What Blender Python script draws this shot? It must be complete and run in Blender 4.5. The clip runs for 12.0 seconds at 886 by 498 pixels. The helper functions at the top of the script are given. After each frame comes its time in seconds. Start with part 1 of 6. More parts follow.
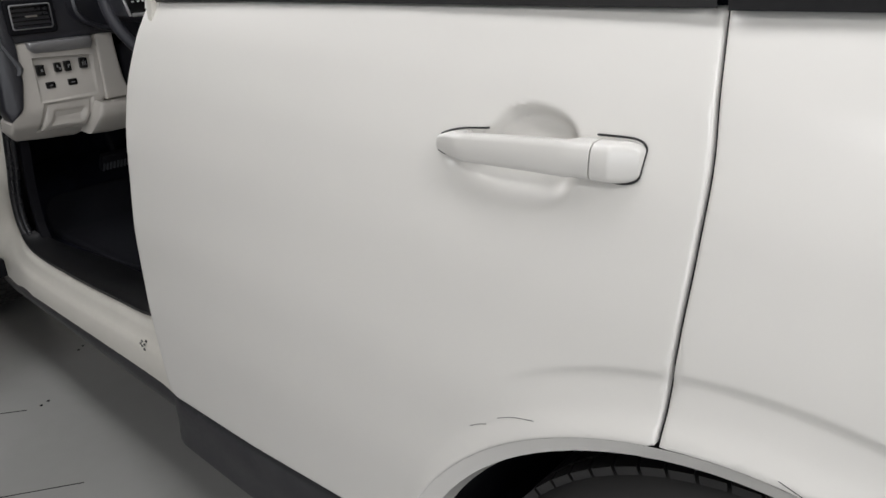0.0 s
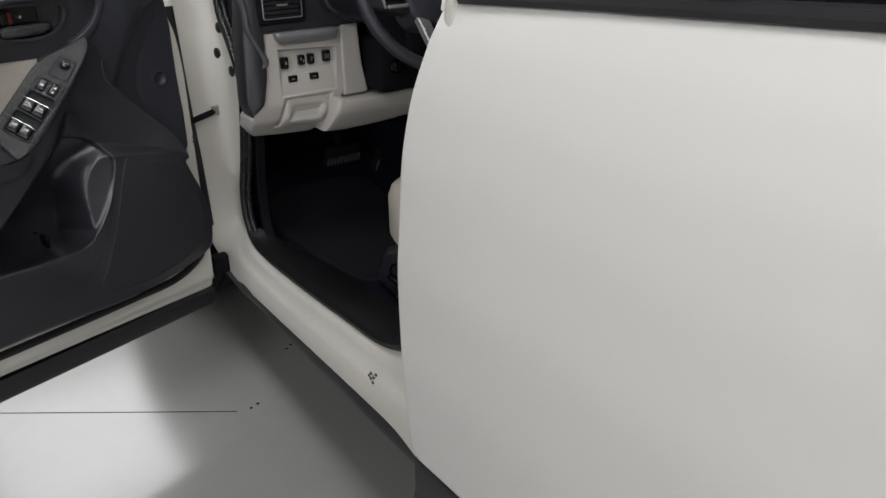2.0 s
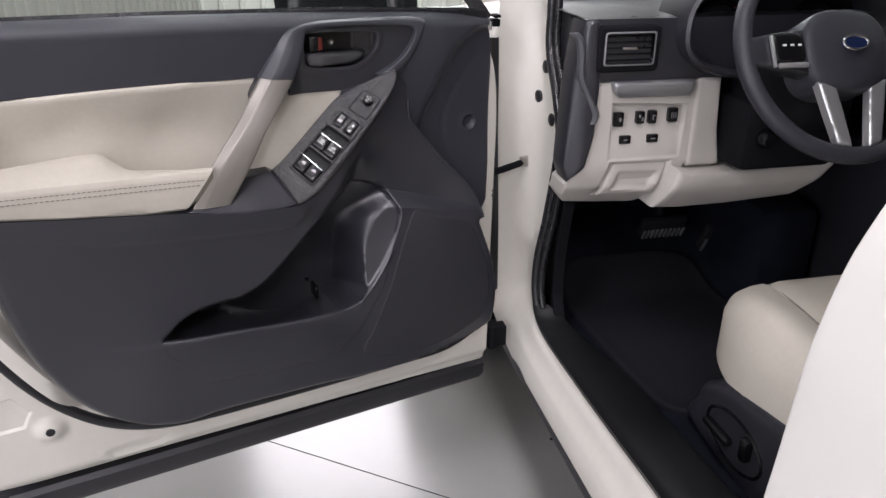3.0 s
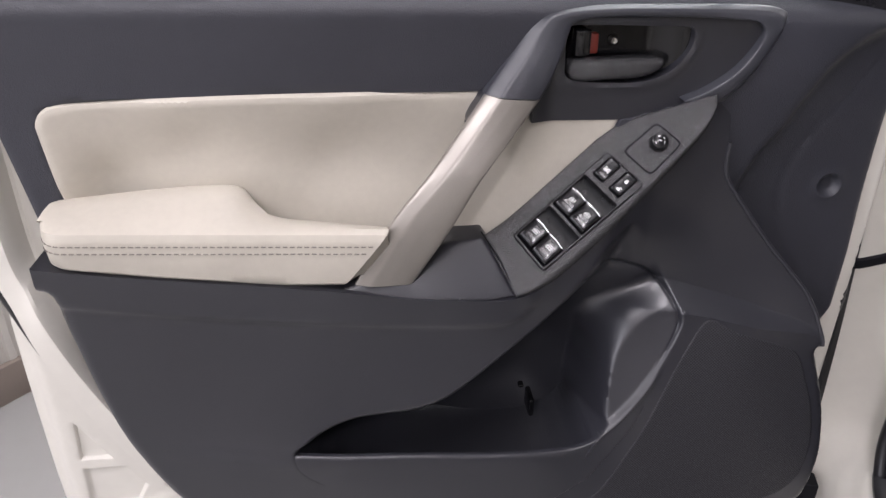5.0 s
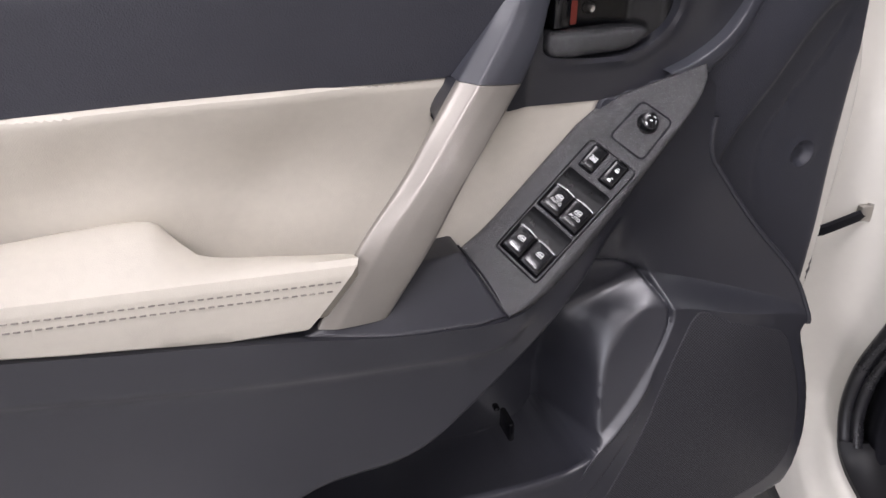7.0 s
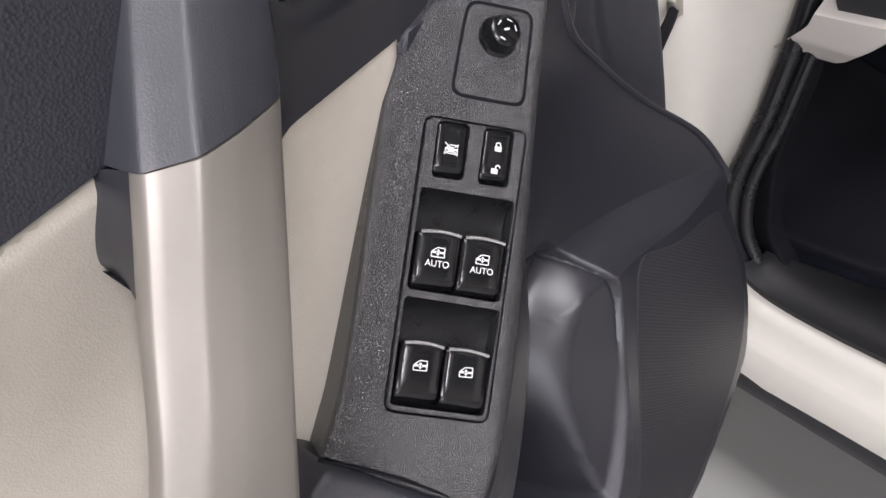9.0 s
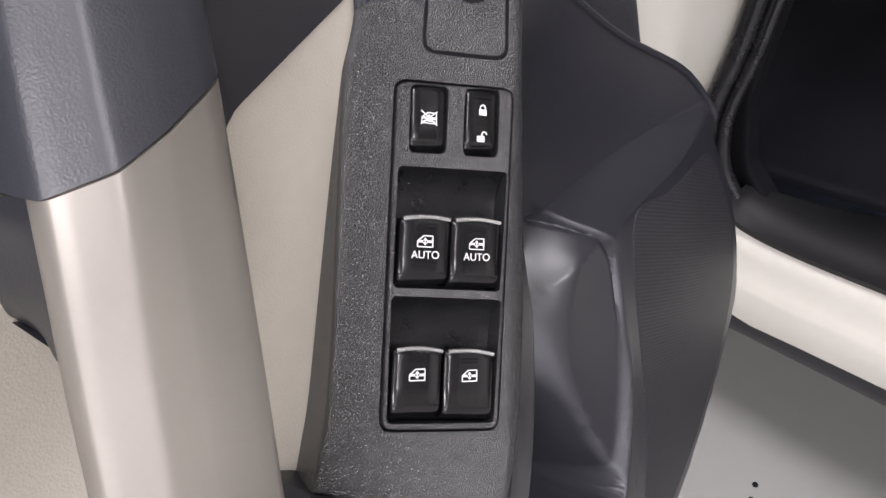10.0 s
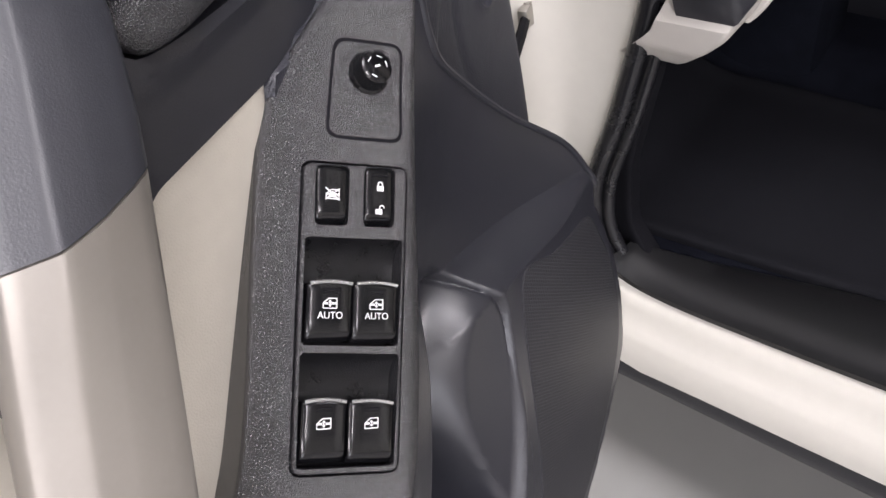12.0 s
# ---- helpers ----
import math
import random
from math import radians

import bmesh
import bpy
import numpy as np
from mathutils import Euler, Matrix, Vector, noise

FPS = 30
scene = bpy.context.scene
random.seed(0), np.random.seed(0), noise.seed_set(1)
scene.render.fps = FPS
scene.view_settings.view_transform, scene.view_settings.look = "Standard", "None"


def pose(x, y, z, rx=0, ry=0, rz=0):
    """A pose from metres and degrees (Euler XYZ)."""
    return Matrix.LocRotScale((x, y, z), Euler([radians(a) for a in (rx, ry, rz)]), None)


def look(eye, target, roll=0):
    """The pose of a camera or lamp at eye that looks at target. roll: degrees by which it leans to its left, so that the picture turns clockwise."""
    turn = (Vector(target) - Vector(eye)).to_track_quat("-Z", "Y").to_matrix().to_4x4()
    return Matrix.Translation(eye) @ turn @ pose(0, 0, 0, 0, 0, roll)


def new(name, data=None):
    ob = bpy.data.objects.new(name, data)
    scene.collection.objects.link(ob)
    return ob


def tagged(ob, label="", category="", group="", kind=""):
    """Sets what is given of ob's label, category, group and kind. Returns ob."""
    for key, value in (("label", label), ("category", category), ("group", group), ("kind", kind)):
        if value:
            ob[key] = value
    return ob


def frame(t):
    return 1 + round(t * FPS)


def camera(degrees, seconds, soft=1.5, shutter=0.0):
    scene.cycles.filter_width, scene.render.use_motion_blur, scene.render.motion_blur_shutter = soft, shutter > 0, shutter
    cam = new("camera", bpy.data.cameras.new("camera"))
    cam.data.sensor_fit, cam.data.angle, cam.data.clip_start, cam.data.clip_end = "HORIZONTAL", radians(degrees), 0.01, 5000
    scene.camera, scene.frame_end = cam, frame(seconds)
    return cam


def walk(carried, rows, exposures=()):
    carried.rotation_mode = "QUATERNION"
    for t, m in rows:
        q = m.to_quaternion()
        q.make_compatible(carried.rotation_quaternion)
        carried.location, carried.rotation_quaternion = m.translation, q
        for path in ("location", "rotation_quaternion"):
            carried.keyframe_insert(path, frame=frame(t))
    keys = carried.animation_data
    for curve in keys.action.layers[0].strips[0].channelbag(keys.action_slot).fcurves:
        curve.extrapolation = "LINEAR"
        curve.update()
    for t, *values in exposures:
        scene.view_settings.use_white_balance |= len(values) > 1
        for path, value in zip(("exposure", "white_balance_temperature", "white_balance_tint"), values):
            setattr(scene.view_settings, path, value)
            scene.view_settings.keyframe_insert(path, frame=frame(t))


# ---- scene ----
cam = camera(61.3, 12.0)
PATH = [
    (0, (1.365, -0.581, 1.222), (0.158, 0.789, 0.406), -0.5),
    (0.5, (1.356, -0.583, 1.218), (0.141, 0.763, 0.373), -0.1),
    (1, (1.326, -0.573, 1.218), (0.068, 0.719, 0.354), -0.1),
    (1.5, (1.208, -0.55, 1.217), (-0.128, 0.657, 0.346), -0.2),
    (2, (1.023, -0.548, 1.227), (-0.452, 0.497, 0.369), -0.7),
    (2.5, (0.829, -0.512, 1.224), (-0.84, 0.214, 0.397), -0.3),
    (3, (0.647, -0.433, 1.223), (-1.136, -0.048, 0.403), 0.3),
    (3.5, (0.454, -0.428, 1.206), (-1.357, -0.302, 0.367), 0.8),
    (3.7, (0.385, -0.433, 1.201), (-1.426, -0.396, 0.355), 0.8),
    (5.3, (0.133, -0.365, 1.187), (-1.598, -0.712, 0.247), 0.1),
    (5.5, (0.133, -0.364, 1.184), (-1.599, -0.705, 0.245), 0.2),
    (6, (0.134, -0.356, 1.181), (-1.6, -0.677, 0.236), 0.3),
    (6.5, (0.101, -0.399, 1.174), (-1.646, -0.577, 0.217), 0.3),
    (7, (0.02, -0.5, 1.159), (-1.724, -0.433, 0.183), 0.1),
    (7.5, (-0.084, -0.531, 1.13), (-1.765, -0.187, 0.102), -1.3),
    (7.7, (-0.141, -0.527, 1.114), (-1.782, -0.104, 0.053), -2.5),
    (9.3, (-0.375, -0.482, 1.085), (-1.659, 0.239, -0.269), -19.4),
    (9.5, (-0.385, -0.479, 1.079), (-1.643, 0.240, -0.301), -20.3),
    (10, (-0.400, -0.470, 1.072), (-1.609, 0.238, -0.355), -20.5),
    (10.5, (-0.407, -0.470, 1.068), (-1.598, 0.235, -0.374), -20.4),
    (11, (-0.403, -0.470, 1.069), (-1.577, 0.275, -0.369), -19.4),
    (11.5, (-0.396, -0.473, 1.076), (-1.534, 0.357, -0.343), -17.0),
    (12, (-0.375, -0.480, 1.100), (-1.467, 0.475, -0.277), -13.8),
]
EXPOSURES = [(0.0, -1.39, 6420, 11), (2.0, -1.36, 6380, 11), (2.5, -1.0, 6200, 14), (3.0, -0.6, 6350, 19), (3.5, -0.5, 6400, 20), (5.5, -0.37, 6400, 20), (7.5, -0.22, 6350, 19), (9.5, -0.19, 6450, 18), (12.0, -0.06, 6480, 18)]
walk(cam, [(t, look(eye, target, roll)) for t, eye, target, roll in PATH], EXPOSURES)
from mathutils.geometry import delaunay_2d_cdt

# ---- world and lights ----
world = bpy.data.worlds.new("world")
world.use_nodes = True
scene.world = world
wbg = world.node_tree.nodes["Background"]
wbg.inputs[0].default_value = (0.9, 0.95, 1.0, 1)
wbg.inputs[1].default_value = 0.05
scene.view_settings.exposure = 0.0

CEIL = 3.6
# rows of unseen strip lamps, set for sheens: place, power in watts, length, width
LAMPS = [(-5.7, 0.35, 470, 2.6, 2.8), (1.5, -2.9, 138, 1.5, 0.35), (5.6, -2.9, 70, 2.0, 0.6), (-1.6, -2.9, 50, 2.0, 0.6),
         (-2.9, -0.1, 45, 2.0, 0.6), (0.4, -0.3, 80, 2.0, 0.6), (3.5, -0.5, 160, 1.6, 0.4), (-2.9, 2.9, 35, 2.0, 0.6), (0.3, 2.9, 35, 2.0, 0.6), (3.4, 2.9, 35, 2.0, 0.6)]
for lx, ly, watt, long_, wide in LAMPS:
    ld = bpy.data.lights.new("unseen_ceiling_lamp", "AREA")
    ld.shape, ld.size, ld.size_y = "RECTANGLE", long_, wide
    ld.energy, ld.color = watt, (1.0, 0.99, 0.985)
    new("unseen_ceiling_lamp", ld).matrix_basis = pose(lx, ly, CEIL - 0.07)

# added cool fill light in a wide, unseen window of the long wall
ADDED_WIN = (2.0, 5.6, 0.15, 2.75)
wl = bpy.data.lights.new("window_fill", "AREA")
wl.shape, wl.size, wl.size_y = "RECTANGLE", ADDED_WIN[1] - ADDED_WIN[0] - 0.1, ADDED_WIN[3] - ADDED_WIN[2] - 0.1
wl.energy, wl.color = 190.0, (0.93, 0.965, 1.0)
new("window_fill", wl).matrix_basis = pose((ADDED_WIN[0] + ADDED_WIN[1]) / 2, -4.24, (ADDED_WIN[2] + ADDED_WIN[3]) / 2, 90)


# ---- materials ----
def nodes_of(name):
    m = bpy.data.materials.new(name)
    m.use_nodes = True
    nt = m.node_tree
    return m, nt, nt.nodes["Principled BSDF"]


def surface(name, color, rough=0.5, metal=0.0, vary=0.08, vscale=6.0, bump=0.0, bscale=400.0, bdist=0.0006,
            coat=0.0, spec=0.5, rvary=0.08, voronoi=False, tint=None, detail=4.0):
    m, nt, b = nodes_of(name)
    N, L = nt.nodes, nt.links
    tc = N.new("ShaderNodeTexCoord")
    n1 = N.new("ShaderNodeTexNoise")
    n1.inputs["Scale"].default_value, n1.inputs["Detail"].default_value = vscale, detail
    L.new(tc.outputs["Object"], n1.inputs["Vector"])
    n2 = N.new("ShaderNodeTexNoise")
    n2.inputs["Scale"].default_value, n2.inputs["Detail"].default_value = vscale * 14, 3.0
    L.new(tc.outputs["Object"], n2.inputs["Vector"])
    add = N.new("ShaderNodeMath")
    add.operation = "ADD"
    L.new(n1.outputs["Fac"], add.inputs[0])
    sc = N.new("ShaderNodeMath")
    sc.operation = "MULTIPLY"
    sc.inputs[1].default_value = 0.4
    L.new(n2.outputs["Fac"], sc.inputs[0])
    L.new(sc.outputs[0], add.inputs[1])
    rmp = N.new("ShaderNodeMapRange")
    rmp.inputs["From Min"].default_value, rmp.inputs["From Max"].default_value = 0.35, 1.05
    rmp.inputs["To Min"].default_value, rmp.inputs["To Max"].default_value = 0.0, 1.0
    L.new(add.outputs[0], rmp.inputs["Value"])
    mix = N.new("ShaderNodeMix")
    mix.data_type = "RGBA"
    lo = tuple(c * (1 - vary) for c in color)
    hi = tuple(min(1.0, c * (1 + vary)) for c in (tint or color))
    mix.inputs["A"].default_value, mix.inputs["B"].default_value = (*lo, 1), (*hi, 1)
    L.new(rmp.outputs["Result"], mix.inputs["Factor"])
    L.new(mix.outputs["Result"], b.inputs["Base Color"])
    rr = N.new("ShaderNodeMapRange")
    rr.inputs["To Min"].default_value, rr.inputs["To Max"].default_value = max(0.02, rough - rvary), min(1, rough + rvary)
    L.new(rmp.outputs["Result"], rr.inputs["Value"])
    L.new(rr.outputs["Result"], b.inputs["Roughness"])
    b.inputs["Metallic"].default_value = metal
    b.inputs["Coat Weight"].default_value = coat
    b.inputs["Coat Roughness"].default_value = 0.25
    b.inputs["Specular IOR Level"].default_value = spec
    if bump:
        if voronoi:
            t = N.new("ShaderNodeTexVoronoi")
            t.inputs["Scale"].default_value = bscale
            src = t.outputs["Distance"]
        else:
            t = N.new("ShaderNodeTexNoise")
            t.inputs["Scale"].default_value, t.inputs["Detail"].default_value = bscale, 3.0
            src = t.outputs["Fac"]
        L.new(tc.outputs["Object"], t.inputs["Vector"])
        bp = N.new("ShaderNodeBump")
        bp.inputs["Strength"].default_value, bp.inputs["Distance"].default_value = bump, bdist
        L.new(src, bp.inputs["Height"])
        L.new(bp.outputs["Normal"], b.inputs["Normal"])
    return m


def glass_mat(name, color, rough=0.0):
    m, nt, b = nodes_of(name)
    b.inputs["Base Color"].default_value = (*color, 1)
    b.inputs["Roughness"].default_value = rough
    b.inputs["Transmission Weight"].default_value = 1.0
    b.inputs["IOR"].default_value = 1.45
    return m


PAINT = surface("white_paint", (0.72, 0.705, 0.67), 0.40, vary=0.015, vscale=1.5, coat=0.9, rvary=0.03)
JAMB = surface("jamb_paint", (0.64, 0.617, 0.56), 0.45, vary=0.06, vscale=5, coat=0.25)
SOFT = surface("dark_soft_trim", (0.0290, 0.0300, 0.0385), 0.42, vary=0.12, vscale=5, bump=0.7, bscale=800, bdist=0.0004, voronoi=True, spec=0.48)
MOULD = surface("charcoal_moulding", (0.0212, 0.0216, 0.0272), 0.33, vary=0.12, vscale=7, bump=0.35, bscale=1000, bdist=0.0002, spec=0.72)
CONSOLE = surface("grained_black_plastic", (0.025, 0.025, 0.028), 0.20, vary=0.15, vscale=20, rvary=0.05, bump=1.0, bscale=1700, bdist=0.00046, spec=1.0, voronoi=True)
GLOSS = surface("gloss_black_key", (0.004, 0.004, 0.005), 0.20, vary=0.1, vscale=40, rvary=0.03)
DASHMETAL = surface("satin_dash_metal", (0.32, 0.32, 0.33), 0.38, metal=0.6, vary=0.05, vscale=30)
SPOKE = surface("satin_spoke_metal", (0.62, 0.62, 0.63), 0.32, metal=0.8, vary=0.04, vscale=30)
# lighter grey that stands for light on dark edges and ribs
LITGREY = surface("lit_grey_trim", (0.085, 0.088, 0.096), 0.42, vary=0.06, vscale=20)
WORN = surface("worn_black_scoop", (0.006, 0.006, 0.007), 0.34, vary=0.6, vscale=90, rvary=0.16, bump=0.6, bscale=1300, bdist=0.0003, spec=0.26)
DEEP = surface("matt_black", (0.006, 0.006, 0.008), 0.7, vary=0.15, vscale=12, bump=0.2, bscale=300, spec=0.12)
CARPET = surface("black_carpet", (0.008, 0.009, 0.014), 0.95, vary=0.4, vscale=30, bump=0.6, bscale=900, bdist=0.002, spec=0.05)
MAT = surface("dark_mat", (0.0125, 0.0128, 0.016), 0.85, vary=0.25, vscale=5, bump=0.4, bscale=600, bdist=0.001, spec=0.08)
LEATHER = surface("beige_leather", (0.50, 0.466, 0.402), 0.46, vary=0.10, vscale=9, bump=0.3, bscale=1000, bdist=0.0004, voronoi=True)
BEIGE = surface("beige_plastic", (0.48, 0.455, 0.42), 0.5, vary=0.04, vscale=8, bump=0.15, bscale=800)
THREAD = surface("grey_thread", (0.20, 0.18, 0.16), 0.8, vary=0.2, vscale=80)
# the charcoal moulding again, made paler for the light on the pull
LITMOULD = surface("lit_charcoal_pull", (0.036, 0.0375, 0.046), 0.36, vary=0.12, vscale=8, bump=0.5, bscale=1400, bdist=0.0002, spec=0.65)
SILVER = surface("satin_silver", (0.27, 0.250, 0.225), 0.36, metal=0.44, vary=0.06, vscale=30, rvary=0.05, bump=0.05, bscale=1500, bdist=0.0003)
CHROME = surface("chrome", (0.85, 0.85, 0.86), 0.24, metal=1.0, vary=0.02, rvary=0.04)
STEEL = surface("zinc_steel", (0.45, 0.43, 0.40), 0.4, metal=1.0, vary=0.1, vscale=40)
SEALRUB = surface("glossy_seal_rubber", (0.012, 0.012, 0.014), 0.27, vary=0.1, vscale=20)
SCUFF = surface("black_scuff_plastic", (0.007, 0.007, 0.008), 0.45, vary=0.15, vscale=10, spec=0.22)
RUBBER = surface("black_rubber", (0.012, 0.012, 0.014), 0.42, vary=0.12, vscale=20)
CLAD = surface("dark_cladding", (0.022, 0.022, 0.026), 0.48, vary=0.1, vscale=12, bump=0.3, bscale=700)
TYRE = surface("tyre_rubber", (0.028, 0.027, 0.027), 0.7, vary=0.15, vscale=25, bump=0.2, bscale=300)
PRINT = surface("white_print", (0.75, 0.75, 0.75), 0.5, vary=0.02)
RED = surface("red_mark", (0.16, 0.022, 0.014), 0.4, vary=0.1)
BLUE = surface("blue_enamel", (0.012, 0.022, 0.07), 0.2, vary=0.05)
SCRATCH = surface("dark_scratch", (0.05, 0.05, 0.05), 0.8)
WALL = surface("ribbed_wall_paint", (0.50, 0.48, 0.44), 0.55, vary=0.06, vscale=2)
SKIRT = surface("brown_skirting", (0.20, 0.165, 0.14), 0.6, vary=0.1, vscale=4)
CEILING = surface("grey_ceiling_paint", (0.11, 0.11, 0.11), 0.8, vary=0.06, vscale=2)
FLOOR = surface("polished_grey_floor", (0.30, 0.297, 0.29), 0.19, vary=0.06, vscale=1.6, rvary=0.07, bump=0.02, bscale=40, detail=4)
TINT = glass_mat("tinted_glass", (0.10, 0.11, 0.12))
CLEAR = glass_mat("door_glass", (0.80, 0.90, 0.86))


def grille_mat():
    """Black sheet pierced by rows of fine round holes."""
    m, nt, b = nodes_of("speaker_mesh")
    N, L = nt.nodes, nt.links
    tc = N.new("ShaderNodeTexCoord")
    v = N.new("ShaderNodeTexVoronoi")
    v.inputs["Scale"].default_value, v.inputs["Randomness"].default_value = 1.0, 0.05
    mp = N.new("ShaderNodeMapping")
    mp.inputs["Scale"].default_value = (400, 400, 0.0)
    mp.inputs["Rotation"].default_value = (0, 0, radians(45))
    L.new(tc.outputs["Object"], mp.inputs["Vector"])
    L.new(mp.outputs["Vector"], v.inputs["Vector"])
    edge = N.new("ShaderNodeMapRange")
    edge.inputs["From Min"].default_value, edge.inputs["From Max"].default_value = 0.36, 0.44
    L.new(v.outputs["Distance"], edge.inputs["Value"])
    mix = N.new("ShaderNodeMix")
    mix.data_type = "RGBA"
    mix.inputs["A"].default_value, mix.inputs["B"].default_value = (0.012, 0.012, 0.014, 1), (0.037, 0.037, 0.043, 1)
    L.new(edge.outputs["Result"], mix.inputs["Factor"])
    L.new(mix.outputs["Result"], b.inputs["Base Color"])
    b.inputs["Roughness"].default_value = 0.48
    b.inputs["Specular IOR Level"].default_value = 0.3
    bp = N.new("ShaderNodeBump")
    bp.inputs["Strength"].default_value, bp.inputs["Distance"].default_value = 0.35, 0.0008
    L.new(edge.outputs["Result"], bp.inputs["Height"])
    L.new(bp.outputs["Normal"], b.inputs["Normal"])
    return m


GRILLE = grille_mat()


# ---- mesh helpers ----
def part(name, bm, material, parent=None, label="", smooth=True):
    me = bpy.data.meshes.new(name)
    bm.to_mesh(me)
    bm.free()
    me.materials.append(material)
    if smooth:
        me.shade_smooth()
        me.set_sharp_from_angle(angle=radians(38))
    ob = new(name, me)
    ob.parent = parent
    if label:
        ob["label"] = label
    return ob


def thing(name, m, label, category, group="", kind=""):
    e = new(name)
    e.empty_display_size = 0.1
    e.matrix_basis = m
    return tagged(e, label, category, group, kind)


def spline(pts, n=8, closed=False):
    """A Catmull-Rom curve through pts."""
    p = np.array(pts, float)
    k = len(p)
    out = []
    for i in range(k if closed else k - 1):
        a, b = p[i], p[(i + 1) % k]
        z = p[(i - 1) % k] if closed or i > 0 else 2 * a - b
        c = p[(i + 2) % k] if closed or i < k - 2 else 2 * b - a
        for j in range(n):
            t = j / n
            out.append(0.5 * (2 * a + (b - z) * t + (2 * z - 5 * a + 4 * b - c) * t * t + (3 * a - z - 3 * b + c) * t ** 3))
    if not closed:
        out.append(p[-1])
    return np.array(out)


def spaced(poly, step):
    """A closed outline with even spacing."""
    p = np.vstack([poly, poly[:1]])
    d = np.r_[0, np.cumsum(np.linalg.norm(np.diff(p, axis=0), axis=1))]
    n = max(8, int(d[-1] / step))
    s = np.linspace(0, d[-1], n, endpoint=False)
    return np.c_[np.interp(s, d, p[:, 0]), np.interp(s, d, p[:, 1])]


def sd(P, poly):
    """Signed distance to a closed outline, below 0 inside."""
    P, a = np.asarray(P, float), np.asarray(poly, float)
    b = np.roll(a, -1, axis=0)
    e = b - a
    best = np.full(len(P), 1e9)
    inside = np.zeros(len(P), bool)
    for i in range(len(a)):
        w = P - a[i]
        h = np.clip((w @ e[i]) / max(1e-12, e[i] @ e[i]), 0, 1)
        best = np.minimum(best, np.linalg.norm(w - h[:, None] * e[i], axis=1))
        if e[i][1]:
            cross = (a[i][1] > P[:, 1]) != (b[i][1] > P[:, 1])
            inside ^= cross & (P[:, 0] < a[i][0] + (P[:, 1] - a[i][1]) * e[i][0] / e[i][1])
    return np.where(inside, -best, best)


def line_d(P, pts):
    """Distance to an open polyline."""
    P, p = np.asarray(P, float), np.asarray(pts, float)
    best = np.full(len(P), 1e9)
    for a, b in zip(p[:-1], p[1:]):
        e = b - a
        h = np.clip(((P - a) @ e) / (e @ e), 0, 1)
        best = np.minimum(best, np.linalg.norm(P - a - h[:, None] * e, axis=1))
    return best


def ss(x, a, b):
    t = np.clip((x - a) / (b - a), 0, 1)
    return t * t * (3 - 2 * t)


def plate(ctrl):
    """A smooth sheet (thin-plate spline) bent through a few control heights (x, y, height)."""
    c = np.array(ctrl, float)
    X, v, n = c[:, :2], c[:, 2], len(c)

    def kern(A, B):
        r = np.linalg.norm(A[:, None] - B[None], axis=2)
        return r * r * np.log(r + 1e-9)
    K = np.zeros((n + 3, n + 3))
    K[:n, :n] = kern(X, X) + 1e-6 * np.eye(n)
    K[:n, n], K[:n, n + 1:] = 1, X
    K[n:, :n] = K[:n, n:].T
    s = np.linalg.solve(K, np.r_[v, 0, 0, 0])
    return lambda P: kern(np.asarray(P), X) @ s[:n] + s[n] + np.asarray(P) @ s[n + 1:]


